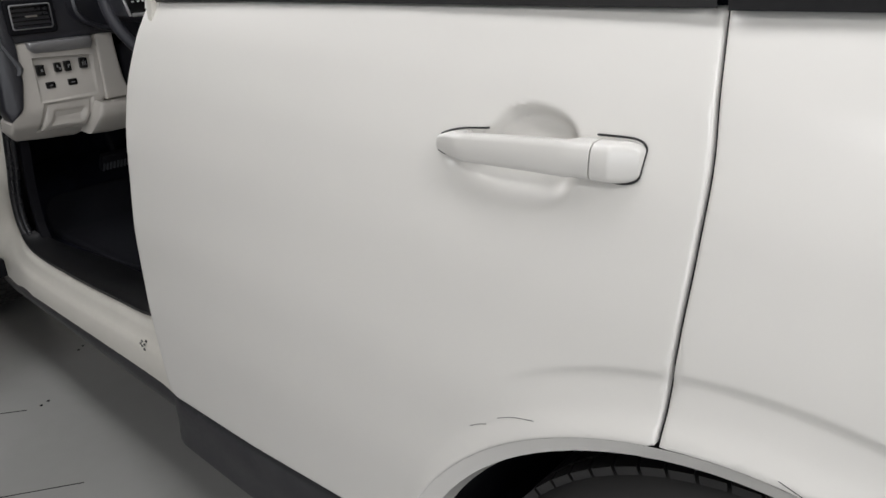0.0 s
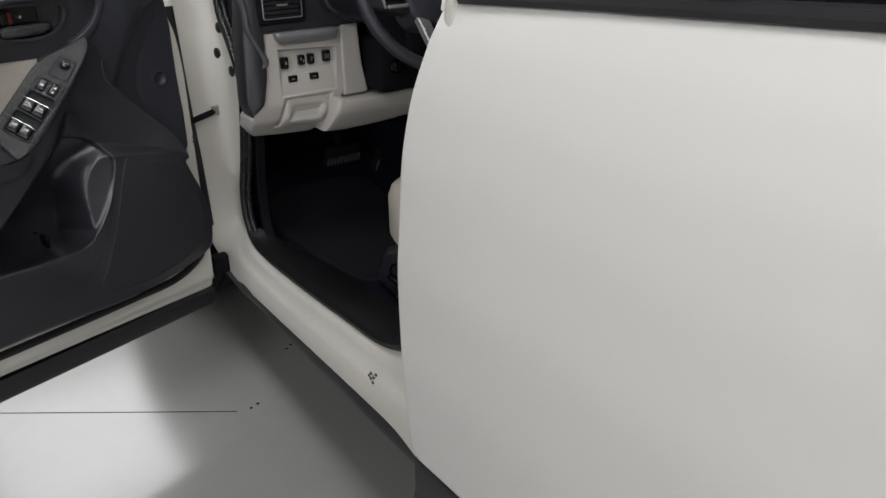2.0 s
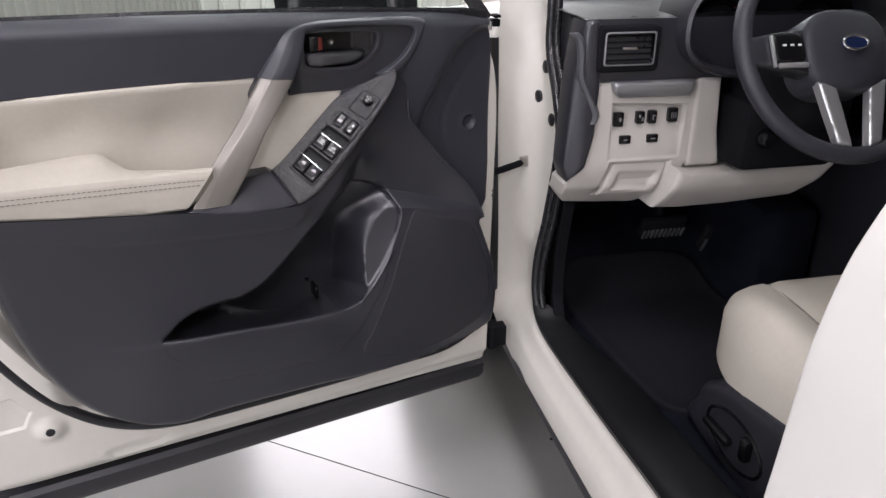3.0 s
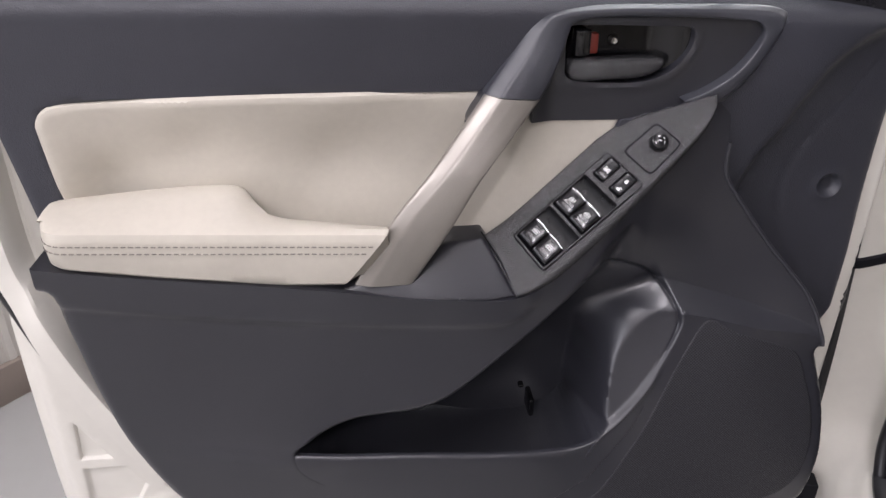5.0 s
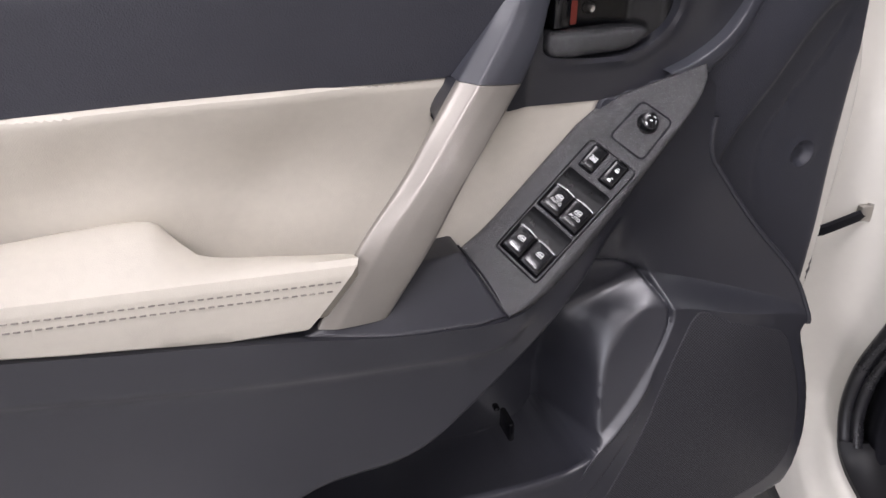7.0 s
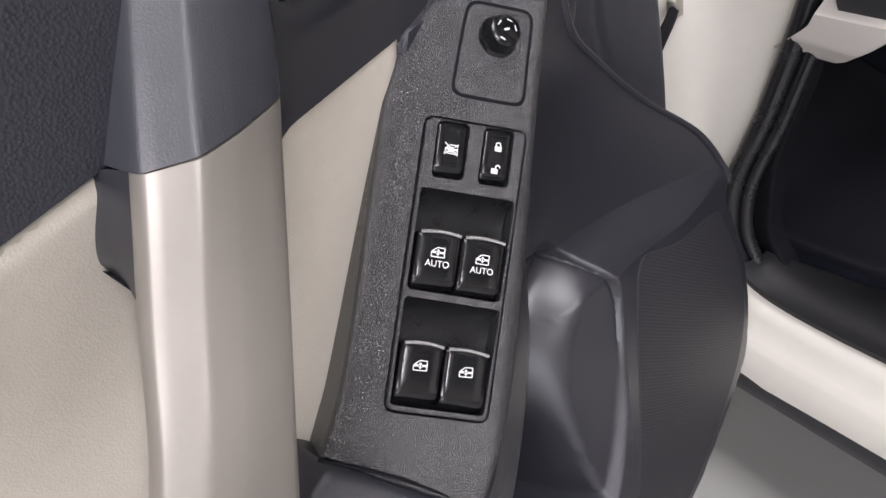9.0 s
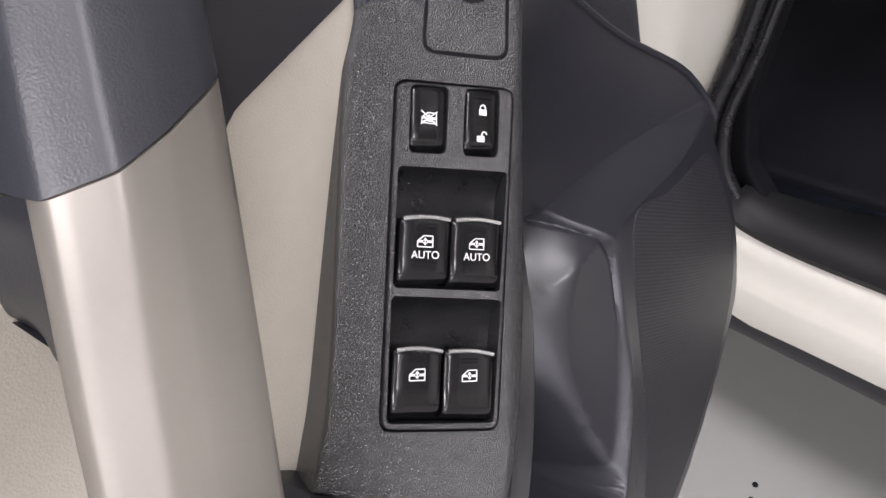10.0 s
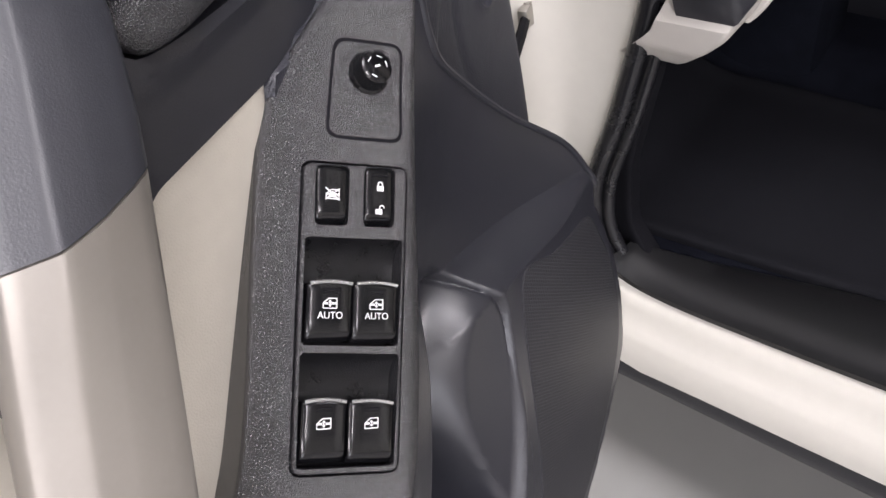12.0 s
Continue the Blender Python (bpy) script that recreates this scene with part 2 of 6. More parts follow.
def region(outline, step, h, holes=(), depth=0.01, place=None, rim=0.0, rim_w=0.006, floor=None, walls=True, lines=(), extra=None):
    """A sheet over a closed outline, raised by h(points), its rim rounded down by rim, with side walls of that depth."""
    out = spaced(np.asarray(outline, float), step)
    hol = [spaced(np.asarray(q, float), step) for q in holes]
    lo, hi = out.min(0), out.max(0)
    gx, gy = np.meshgrid(np.arange(lo[0], hi[0], step), np.arange(lo[1], hi[1], step))
    gx = gx + (np.arange(gx.shape[0]) % 2)[:, None] * step * 0.5
    G = np.c_[gx.ravel(), gy.ravel()]
    G = G[sd(G, out) < -0.55 * step]
    for q in hol:
        G = G[sd(G, q) > 0.55 * step]
    pts, k = [], 0
    if rim:
        for f in (0.25, 0.6, 1.0):
            nx = np.roll(out, -1, 0) - np.roll(out, 1, 0)
            nx /= np.linalg.norm(nx, axis=1)[:, None] + 1e-12
            nrm = np.c_[-nx[:, 1], nx[:, 0]]
            test = out + nrm * 1e-4
            if np.mean(sd(test, out)) > 0:
                nrm = -nrm
            q = out + nrm * rim_w * f
            q = q[np.abs(sd(q, out) + rim_w * f) < 0.15 * rim_w]
            G = np.vstack([G, q])
    loops = [out] + hol
    edges = []
    for q in loops:
        m = len(q)
        edges += [(k + i, k + (i + 1) % m) for i in range(m)]
        pts.append(q)
        k += m
    if extra is not None:
        ex = extra[sd(extra, out) < -0.5 * step]
        near = np.array([np.min(np.hypot(*(ex - g).T)) for g in G])
        G = np.vstack([G[near > 0.45 * step], ex])
    for q in lines:
        pts.append(np.asarray(q, float))
        edges += [(k + i, k + i + 1) for i in range(len(q) - 1)]
        k += len(q)
    V = np.vstack(pts + [G])
    vs, es, fs, *_ = delaunay_2d_cdt([Vector(p) for p in V], edges, [], 1, 1e-7)
    P = np.array([(v.x, v.y) for v in vs])
    F = np.array([tuple(f) for f in fs])
    cen = P[F].mean(1)
    keep = sd(cen, out) < 0
    for q in hol:
        keep &= sd(cen, q) > 0
    F = F[keep]
    z = h(P)
    if rim:
        d = np.clip(-sd(P, out) / rim_w, 0, 1)
        z = z - rim * (1 - np.sqrt(np.clip(1 - (1 - d) ** 2, 0, 1)))
    bm = bmesh.new()
    tr = place or (lambda p: p)
    bv = [bm.verts.new(tr((p[0], p[1], w))) for p, w in zip(P, z)]
    for f in F:
        a, b, c = P[f]
        if (b[0] - a[0]) * (c[1] - a[1]) - (b[1] - a[1]) * (c[0] - a[0]) < 0:
            f = f[::-1]
        try:
            bm.faces.new([bv[i] for i in f])
        except ValueError:
            pass
    if walls:
        bound = [e for e in bm.edges if len(e.link_faces) == 1]
        low = {v: None for e in bound for v in e.verts}
        idx = {v: i for i, v in enumerate(bv)}
        for v in low:
            i = idx[v]
            low[v] = bm.verts.new(tr((P[i][0], P[i][1], (z[i] - depth) if floor is None else floor)))
        for e in bound:
            f = e.link_faces[0]
            a, b = e.verts
            lv = list(f.verts)
            if lv[(lv.index(a) + 1) % len(lv)] is b:
                a, b = b, a
            bm.faces.new((a, b, low[b], low[a]))
    for v in [v for v in bm.verts if not v.link_faces]:
        bm.verts.remove(v)
    return bm


def loft(sections, closed=False, caps=False):
    """Faces between rows of points; closed rows are rings."""
    bm = bmesh.new()
    rows = [[bm.verts.new(p) for p in s] for s in sections]
    for a, b in zip(rows[:-1], rows[1:]):
        n = len(a)
        for i in range(n if closed else n - 1):
            j = (i + 1) % n
            bm.faces.new((a[i], a[j], b[j], b[i]))
    if caps:
        bm.faces.new(rows[0][::-1])
        bm.faces.new(rows[-1])
    bmesh.ops.recalc_face_normals(bm, faces=bm.faces)
    return bm


def tube(path, r, n=10, flat=1.0, closed=False):
    """A round bar along a path."""
    p = [Vector(q) for q in path]
    m, rows, a = len(p), [], None
    for i in range(m):
        t = (p[(i + 1) % m] - p[i - 1]) if closed else (p[min(i + 1, m - 1)] - p[max(i - 1, 0)])
        t.normalize()
        if a is None:
            a = t.cross(Vector((0, 0, 1)))
            if a.length < 0.2:
                a = t.cross(Vector((1, 0, 0)))
        a = (a - t * a.dot(t)).normalized()
        b = a.cross(t)
        rr = r[i] if hasattr(r, "__len__") else r
        rows.append([p[i] + (a * math.cos(6.2832 * j / n) + b * math.sin(6.2832 * j / n) * flat) * rr for j in range(n)])
    if closed:
        rows.append(rows[0])
    return loft(rows, closed=True, caps=not closed)


def rbox(cx, cy, cz, sx, sy, sz, bev=0.003, seg=2, m=None):
    """A box with rounded edges."""
    bm = bmesh.new()
    bmesh.ops.create_cube(bm, size=1)
    for v in bm.verts:
        v.co = Vector((cx + v.co.x * sx, cy + v.co.y * sy, cz + v.co.z * sz))
    if bev:
        bmesh.ops.bevel(bm, geom=bm.edges[:], offset=bev, segments=seg, profile=0.5, affect="EDGES")
    if m is not None:
        bm.transform(m)
    return bm


def lathe(profile, n=32, m=None):
    """A turned body: (radius, height) pairs round the z axis."""
    rows = [[(r * math.cos(6.2832 * j / n), r * math.sin(6.2832 * j / n), z) for j in range(n)] for r, z in profile]
    bm = loft(rows, closed=True, caps=True)
    if m is not None:
        bm.transform(m)
    return bm


def prism(pts, z0, z1, place=None, bev=0.0):
    """A flat outline given thickness."""
    bm = bmesh.new()
    tr = place or (lambda p: p)
    lo = [bm.verts.new(tr((x, y, z0))) for x, y in pts]
    hi = [bm.verts.new(tr((x, y, z1))) for x, y in pts]
    n = len(pts)
    bm.faces.new(hi)
    bm.faces.new(lo[::-1])
    for i in range(n):
        bm.faces.new((lo[i], lo[(i + 1) % n], hi[(i + 1) % n], hi[i]))
    bmesh.ops.recalc_face_normals(bm, faces=bm.faces)
    if bev:
        bmesh.ops.bevel(bm, geom=bm.edges[:], offset=bev, segments=2, profile=0.5, affect="EDGES")
    return bm


def join(*bms):
    out = bms[0]
    for b in bms[1:]:
        me = bpy.data.meshes.new("tmp")
        b.to_mesh(me)
        b.free()
        out.from_mesh(me)
        bpy.data.meshes.remove(me)
    return out


def rrect(x0, y0, x1, y1, r, n=4):
    pts = []
    for cx, cy, a0 in ((x1 - r, y1 - r, 0), (x0 + r, y1 - r, 90), (x0 + r, y0 + r, 180), (x1 - r, y0 + r, 270)):
        for i in range(n + 1):
            a = radians(a0 + 90 * i / n)
            pts.append((cx + r * math.cos(a), cy + r * math.sin(a)))
    return pts

# ---- the room ----
RX0, RX1, RY0, RY1 = -7.2, 6.5, -4.2, 4.6


def build_room():
    bm = rbox((RX0 + RX1) / 2, (RY0 + RY1) / 2, -0.1, RX1 - RX0 + 0.4, RY1 - RY0 + 0.4, 0.2, 0)
    tagged(part("floor", bm, FLOOR, smooth=False), "polished grey epoxy showroom floor with fine joints", "floor", kind="structure")
    tagged(part("ceiling", rbox((RX0 + RX1) / 2, (RY0 + RY1) / 2, CEIL + 0.1, RX1 - RX0 + 0.4, RY1 - RY0 + 0.4, 0.2, 0), CEILING,
                smooth=False), "plain dark grey ceiling over the bay", "ceiling", kind="structure")

    def ribbed(name, length, m):
        """A wall of vertical ribbed sheet: pan, slope, crown, slope."""
        prof, x = [], -length / 2
        while x < length / 2:
            prof += [(x, 0), (x + 0.11, 0), (x + 0.125, 0.03), (x + 0.165, 0.03), (x + 0.18, 0)]
            x += 0.2
        bm = loft([[(px, py, z) for px, py in prof] for z in (0.0, CEIL)])
        bm.transform(m)
        bk = rbox(0, -0.08, CEIL / 2, length, 0.1, CEIL, 0)
        bk.transform(m)
        tagged(part(name, join(bm, bk), WALL, smooth=False), "pale grey ribbed sheet wall", "wall", kind="structure")
        sk = rbox(0, 0.02, 0.07, length, 0.07, 0.14, 0.006)
        sk.transform(m)
        tagged(part("baseboard", sk, SKIRT), "brown skirting along the wall", "baseboard", kind="structure")

    ribbed("wall_north", RY1 - RY0, pose(RX0, (RY0 + RY1) / 2, 0, 0, 0, -90))
    ribbed("wall_south", RY1 - RY0, pose(RX1, (RY0 + RY1) / 2, 0, 0, 0, 90))
    ribbed("wall_west", ADDED_WIN[0] - RX0, pose((RX0 + ADDED_WIN[0]) / 2, RY0, 0, 0, 0, 0))
    ribbed("wall_west", RX1 - ADDED_WIN[1], pose((ADDED_WIN[1] + RX1) / 2, RY0, 0, 0, 0, 0))
    # wall pieces and frame round the added window that holds the fill light
    cx, wd = (ADDED_WIN[0] + ADDED_WIN[1]) / 2, ADDED_WIN[1] - ADDED_WIN[0]
    tagged(part("wall_west", rbox(cx, RY0 - 0.05, (ADDED_WIN[3] + CEIL) / 2, wd, 0.16, CEIL - ADDED_WIN[3], 0), WALL, smooth=False), "wall above the added window", "wall", kind="structure")
    tagged(part("wall_west", rbox(cx, RY0 - 0.05, ADDED_WIN[2] / 2, wd, 0.16, ADDED_WIN[2], 0), WALL, smooth=False), "wall below the added window", "wall", kind="structure")
    fr = join(rbox(cx, RY0, ADDED_WIN[2] + 0.03, wd, 0.10, 0.06, 0.004), rbox(cx, RY0, ADDED_WIN[3] - 0.03, wd, 0.10, 0.06, 0.004), rbox(ADDED_WIN[0] + 0.03, RY0, (ADDED_WIN[2] + ADDED_WIN[3]) / 2, 0.06, 0.10, ADDED_WIN[3] - ADDED_WIN[2], 0.004),
              rbox(ADDED_WIN[1] - 0.03, RY0, (ADDED_WIN[2] + ADDED_WIN[3]) / 2, 0.06, 0.10, ADDED_WIN[3] - ADDED_WIN[2], 0.004))
    tagged(part("added_window", fr, CEILING), "plain frame of the wide added window, out of view", "window", kind="structure")
    ribbed("wall_east", RX1 - RX0, pose((RX0 + RX1) / 2, RY1, 0, 0, 0, 180))

    # low-angled partition beside the car
    d = Vector((-3.45, 1.45, 0))
    pm = Matrix.Translation((0.2, -2.243, 0)) @ Matrix.Rotation(math.atan2(d.y, d.x), 4, "Z") @ Matrix.Translation((d.length / 2, 0, 0))
    prof, x = [], -d.length / 2
    while x < d.length / 2:
        prof += [(x, 0), (x + 0.026, 0), (x + 0.030, -0.008), (x + 0.046, -0.008), (x + 0.050, 0)]
        x += 0.05
    pw = join(loft([[(px, py, z) for px, py in prof] for z in (0.0, 2.9)]), rbox(0, 0.06, 1.45, d.length, 0.10, 2.9, 0))
    pw.transform(pm)
    tagged(part("wall_partition", pw, WALL, smooth=False), "pale grey finely ribbed partition wall", "wall", kind="structure")
    sk = rbox(0, -0.012, 0.05, d.length, 0.02, 0.10, 0.003)
    sk.transform(pm)
    tagged(part("baseboard", sk, SKIRT), "brown skirting along the partition", "baseboard", kind="structure")

    # joints of the floor, thin dark lines let into the surface
    for (ax, ay), (bx, by) in (((-1.45, -1.25), (-0.60, -0.07)), ((-0.75, -0.95), (-0.20, -0.10))):
        d = Vector((bx - ax, by - ay, 0))
        jm = rbox(0, 0, 0.0004, d.length, 0.0018, 0.0012, 0)
        jm.transform(Matrix.Translation((ax + d.x / 2, ay + d.y / 2, 0)) @ Matrix.Rotation(math.atan2(d.y, d.x), 4, "Z"))
        tagged(part("floor_joint", jm, DEEP, smooth=False), "thin dark joint line in the floor", "floor joint", kind="structure")
    for bx, by in ((-0.593, -0.034), (-0.60, -0.012), (-0.801, 0.165), (-0.815, 0.185)):
        bl = lathe([(0.0, 0.0014), (0.003, 0.0014), (0.0042, 0.0006), (0.0046, -0.002)], 10, Matrix.Translation((bx, by, 0)))
        tagged(part("floor_bolt", bl, DEEP), "small dark bolt head sunk in the floor", "bolt", group="floor bolts")
    # panel frames of the added lamps, all out of view
    for lx, ly, watt, ln, wd in LAMPS:
        f = thing("unseen_ceiling_light", pose(lx, ly, CEIL), "unseen ceiling light panel, added for the sheens", "ceiling light", group="ceiling lights")
        part("light_frame", join(rbox(0, wd / 2 + 0.02, -0.03, ln + 0.08, 0.04, 0.06, 0.004), rbox(0, -wd / 2 - 0.02, -0.03, ln + 0.08, 0.04, 0.06, 0.004),
                                 rbox(ln / 2 + 0.02, 0, -0.03, 0.04, wd, 0.06, 0.004), rbox(-ln / 2 - 0.02, 0, -0.03, 0.04, wd, 0.06, 0.004)), CEILING, f)


build_room()

# ---- the car: outer skin ----
ZK = [0.20, 0.30, 0.418, 0.60, 0.755, 0.90, 1.00, 1.06, 1.10, 1.137, 1.20]
YK = [-0.020, -0.038, -0.050, -0.058, -0.054, -0.035, -0.012, 0.014, 0.036, 0.062, 0.110]
AXLE_X, AXLE_Z, ARCH_R = 1.26, 0.35, 0.449
FRONT_X = -1.38
car = thing("car", Matrix.Identity(4), "white pearl sport utility car with its front door open", "car")


def side_y(P, crease=True):
    """How far the flank stands out at (x, z)."""
    x, z = P[:, 0], P[:, 1]
    zs = np.linspace(0.15, 1.3, 200)
    ys = np.interp(zs, ZK, YK)
    ker = np.hanning(21)
    ys = np.convolve(np.pad(ys, 10, mode="edge"), ker / ker.sum(), mode="valid")
    y = np.interp(z, zs, ys)
    # shoulder line running back over the handle
    s = z - (1.075 + 0.02 * (x - 0.9))
    y = y - 0.0015 * np.exp(-(s / 0.025) ** 2)
    if crease:
        # swelling round the wheel arch, ended by a soft crease
        r = np.hypot(x - AXLE_X, z - AXLE_Z)
        y = y + 0.0030 * (1 - ss(r, 0.511, 0.519)) * ss(r, 0.45, 0.511) * ss(x, 0.94, 1.10) * (z > AXLE_Z)
        y = y - 0.006 * (1 - ss(r, ARCH_R, ARCH_R + 0.03)) * (r > 0.3)
    return y


def skin(name, outline, material, parent, label="", dents=None, step=0.012, depth=0.02, rim=0.003, rim_w=0.005, extra=None):
    def h(P):
        y = side_y(P)
        if dents:
            y = y + dents(P)
        return -y
    return part(name, region(outline, step, h, depth=depth, rim=rim, rim_w=rim_w, place=lambda p: (p[0], -p[2], p[1]), extra=extra), material, parent, label)


def arch_pts(cx, a0, a1, n=24, r=ARCH_R):
    return [(cx + r * math.cos(radians(a)), AXLE_Z + r * math.sin(radians(a))) for a in np.linspace(a0, a1, n)]


HX0, HX1 = 0.861, 1.087
CUP = spline([(0.868, 0.992), (0.903, 1.006), (0.917, 1.031), (0.935, 1.049), (0.965, 1.056), (0.998, 1.051), (1.018, 1.036), (1.025, 1.008), (1.018, 0.976), (0.985, 0.957), (0.935, 0.957), (0.890, 0.970)], 5, True)


def handle_cup(P):
    near = (np.abs(P[:, 0] - 0.96) < 0.12) & (np.abs(P[:, 1] - 1.01) < 0.09)
    out = np.zeros(len(P))
    if near.any():
        d = -sd(P[near], CUP)
        up = ss(P[near, 1], 0.965, 1.02)
        out[near] = (0.008 + 0.008 * up) * ss(d, -0.002, 0.022 - 0.006 * up)
    return out


rear_door = thing("rear_door", Matrix.Identity(4), "closed white rear side door with body-coloured handle", "car door")
front_edge = spline([(0.206, 1.105), (0.209, 1.085), (0.206, 1.052), (0.203, 1.013), (0.200, 0.975), (0.200, 0.93), (0.202, 0.89), (0.209, 0.80),
                     (0.213, 0.70), (0.219, 0.60), (0.222, 0.515), (0.227, 0.44), (0.242, 0.420)], 4)
REAR_EDGE = spline([(1.150, 0.784), (1.149, 0.835), (1.148, 0.90), (1.147, 0.963), (1.142, 1.03), (1.126, 1.095), (1.110, 1.148)], 4)
a_in = math.degrees(math.atan2(0.468 - AXLE_Z, -math.sqrt(ARCH_R ** 2 - (0.468 - AXLE_Z) ** 2)))
a_up = math.degrees(math.acos((1.150 - AXLE_X) / ARCH_R))
rd_out = [*front_edge, (0.484, 0.433), (0.694, 0.455), *arch_pts(AXLE_X, a_in, a_up), *REAR_EDGE[1:], (0.735, 1.128), (0.45, 1.114)]
flare = np.vstack([arch_pts(AXLE_X, 130, 20, 170, rr) for rr in (0.500, 0.507, 0.511, 0.514, 0.517, 0.520, 0.523, 0.527, 0.534)])
cup_pts = np.stack(np.meshgrid(np.arange(0.855, 1.040, 0.0035), np.arange(0.945, 1.072, 0.0035)), -1).reshape(-1, 2)
skin("door_skin", rd_out, PAINT, rear_door, dents=handle_cup, step=0.009, depth=0.03, rim=0.0022, rim_w=0.004, extra=np.vstack([flare, cup_pts]))
part("shut_line", tube([(x + 0.0028, float(side_y(np.array([[x, z]]))[0]) + 0.009, z) for x, z in REAR_EDGE], 0.0022, 8), DEEP, rear_door,
     "dark shut line behind the door")
# rolled lip of the wheel arch
lip = [[(x, float(side_y(np.array([[x, z]]))[0]) + o, AXLE_Z + (z - AXLE_Z) * s) for s, o in ((1.0, 0.002), (0.985, 0.006), (0.955, 0.014), (0.940, 0.04))]
       for x, z in arch_pts(AXLE_X, 196, 10, 60)]
for row in lip:
    for i, s in enumerate((1.0, 0.985, 0.955, 0.940)):
        x, y, z = row[i]
        row[i] = (AXLE_X + (x - AXLE_X) * s, y, z)
part("arch_lip", loft(lip), PAINT, car, "white rolled wheel arch edge")

# grey cladding along the foot of the rear door
cl = region([(0.232, 0.418), (0.226, 0.36), (0.205, 0.298), (0.225, 0.290), (0.43, 0.288), (0.62, 0.30), (0.80, 0.32), (0.815, 0.45), (0.694, 0.450),
             (0.484, 0.428)], 0.02, lambda P: 0.040 + 0.010 * ss(P[:, 1], 0.28, 0.40), depth=0.05, rim=0.006, rim_w=0.008,
            place=lambda p: (p[0], -p[2], p[1]))
part("lower_cladding", cl, CLAD, rear_door, "dark grey plastic lower cladding")


def build_handle():
    """The pull handle: a bowed bar with a separate end cap, standing off the skin."""
    def bar_line(s):
        """Middle height, half height and the two end roundings at s along the bar."""
        e0, e1 = min(1, s / 0.16), min(1, (1 - s) / 0.10)
        hh = (0.0132 + 0.0057 * s) * (1 - 0.40 * (1 - e0) ** 2.4) * (0.50 + 0.50 * math.sqrt(max(0.0, 1 - (1 - e1) ** 2.6)))
        return 1.0055 + 0.0195 * s + 0.003 * math.sin(3.14 * s), hh, e0, e1

    def ring(x, top, bot, out, deep, y0):
        pts = []
        for j in range(16):
            a = 2 * math.pi * j / 16
            ca, sa = math.cos(a), math.sin(a)
            k = 0.55
            py = (top + bot) / 2 + (top - bot) / 2 * math.copysign(abs(sa) ** k, sa)
            po = (out - deep) / 2 * math.copysign(abs(ca) ** k, ca) + (out + deep) / 2
            pts.append((x, y0 - po, py))
        return pts

    def row(s):
        x = HX0 + (HX1 - HX0) * s
        cz, hh, e0, e1 = bar_line(s)
        y0 = float(side_y(np.array([[x, cz]]), False)[0])
        out = 0.010 + 0.020 * math.sin(3.14 * (0.12 + 0.76 * s)) ** 0.6
        out *= (0.45 + 0.55 * e0) * (0.5 + 0.5 * e1)
        deep = out - 0.016 if 0.16 < s < 0.74 else -0.006
        return ring(x, cz + hh, cz - hh, out, deep, y0)
    grip = part("handle", loft([row(s) for s in np.linspace(0, 0.822, 32)], closed=True, caps=True), PAINT, rear_door, "white painted pull handle")
    part("handle_cap", loft([row(s) for s in 1.0 - 0.172 * np.linspace(1, 0, 20) ** 1.8], closed=True, caps=True), PAINT, grip, "white painted handle end cap")
    def edge(s, sign):
        x = HX0 + (HX1 - HX0) * s
        cz, hh, _, _ = bar_line(s)
        z = cz + sign * (hh + 0.0006)
        return (x, float(side_y(np.array([[x, z]]), False)[0] + handle_cup(np.array([[x, z]]))[0]) - 0.003, z)
    ends = 1.003 - 0.223 * np.linspace(1, 0, 26) ** 1.8
    loop = [edge(min(s, 1.0), 1) for s in ends] + [edge(min(s, 1.0), -1) for s in ends[::-1]]
    part("gasket_and_shade", tube(loop, 0.0011, 6), RUBBER, grip)
    # front end: the lower run is a black line standing for the grip's shadow
    part("gasket_and_shade", tube([edge(s, -1) for s in np.linspace(0.10, 0.0, 8)] + [edge(s, 1) for s in np.linspace(0.0, 0.25, 16)], 0.0011, 6), RUBBER, grip)


build_handle()

# belt moulding and dark glass of the rear door
belt = [(0.241, 0.040, 1.104), (0.45, 0.050, 1.117), (0.735, 0.060, 1.131), (1.108, 0.066, 1.150)]
part("belt_moulding", loft([[(x, y - 0.006, z - 0.001), (x, y - 0.010, z + 0.006), (x, y - 0.006, z + 0.014), (x, y + 0.012, z + 0.016)] for x, y, z in belt]),
     RUBBER, rear_door, "black rubber belt moulding")
gl = loft([[(x, y + 0.012, z + 0.01), (x, y + 0.13, z + 0.40)] for x, y, z in belt])
bmesh.ops.solidify(gl, geom=gl.faces[:], thickness=0.004)
part("window_glass", gl, TINT, rear_door, "dark tinted door glass")
part("window_pillar", loft([[(x0, y + 0.012, z), (x0, y, z), (x1, y, z), (x1, y + 0.012, z)] for x0, x1, y, z in ((0.206, 0.243, 0.032, 1.092), (0.203, 0.241, 0.036, 1.103), (0.195, 0.234, 0.060, 1.137), (0.17, 0.212, 0.110, 1.30), (0.15, 0.19, 0.168, 1.5))]),
     PAINT, rear_door, "white painted window frame")

# rear quarter panel
qp = [*[(x + 0.0040, z) for x, z in REAR_EDGE[::-1]], *arch_pts(AXLE_X, a_up - 0.7, 4, 30), (1.86, 0.36), (2.10, 0.42), (2.14, 0.80), (2.10, 1.19), (1.60, 1.172)]
skin("quarter_panel", qp, PAINT, car, step=0.014, depth=0.03, extra=flare)
qg = loft([[(1.118, 0.066, 1.152), (1.14, 0.19, 1.55)], [(1.60, 0.09, 1.175), (1.55, 0.20, 1.55)], [(2.08, 0.12, 1.195), (1.95, 0.21, 1.55)]])
bmesh.ops.solidify(qg, geom=qg.faces[:], thickness=0.004)
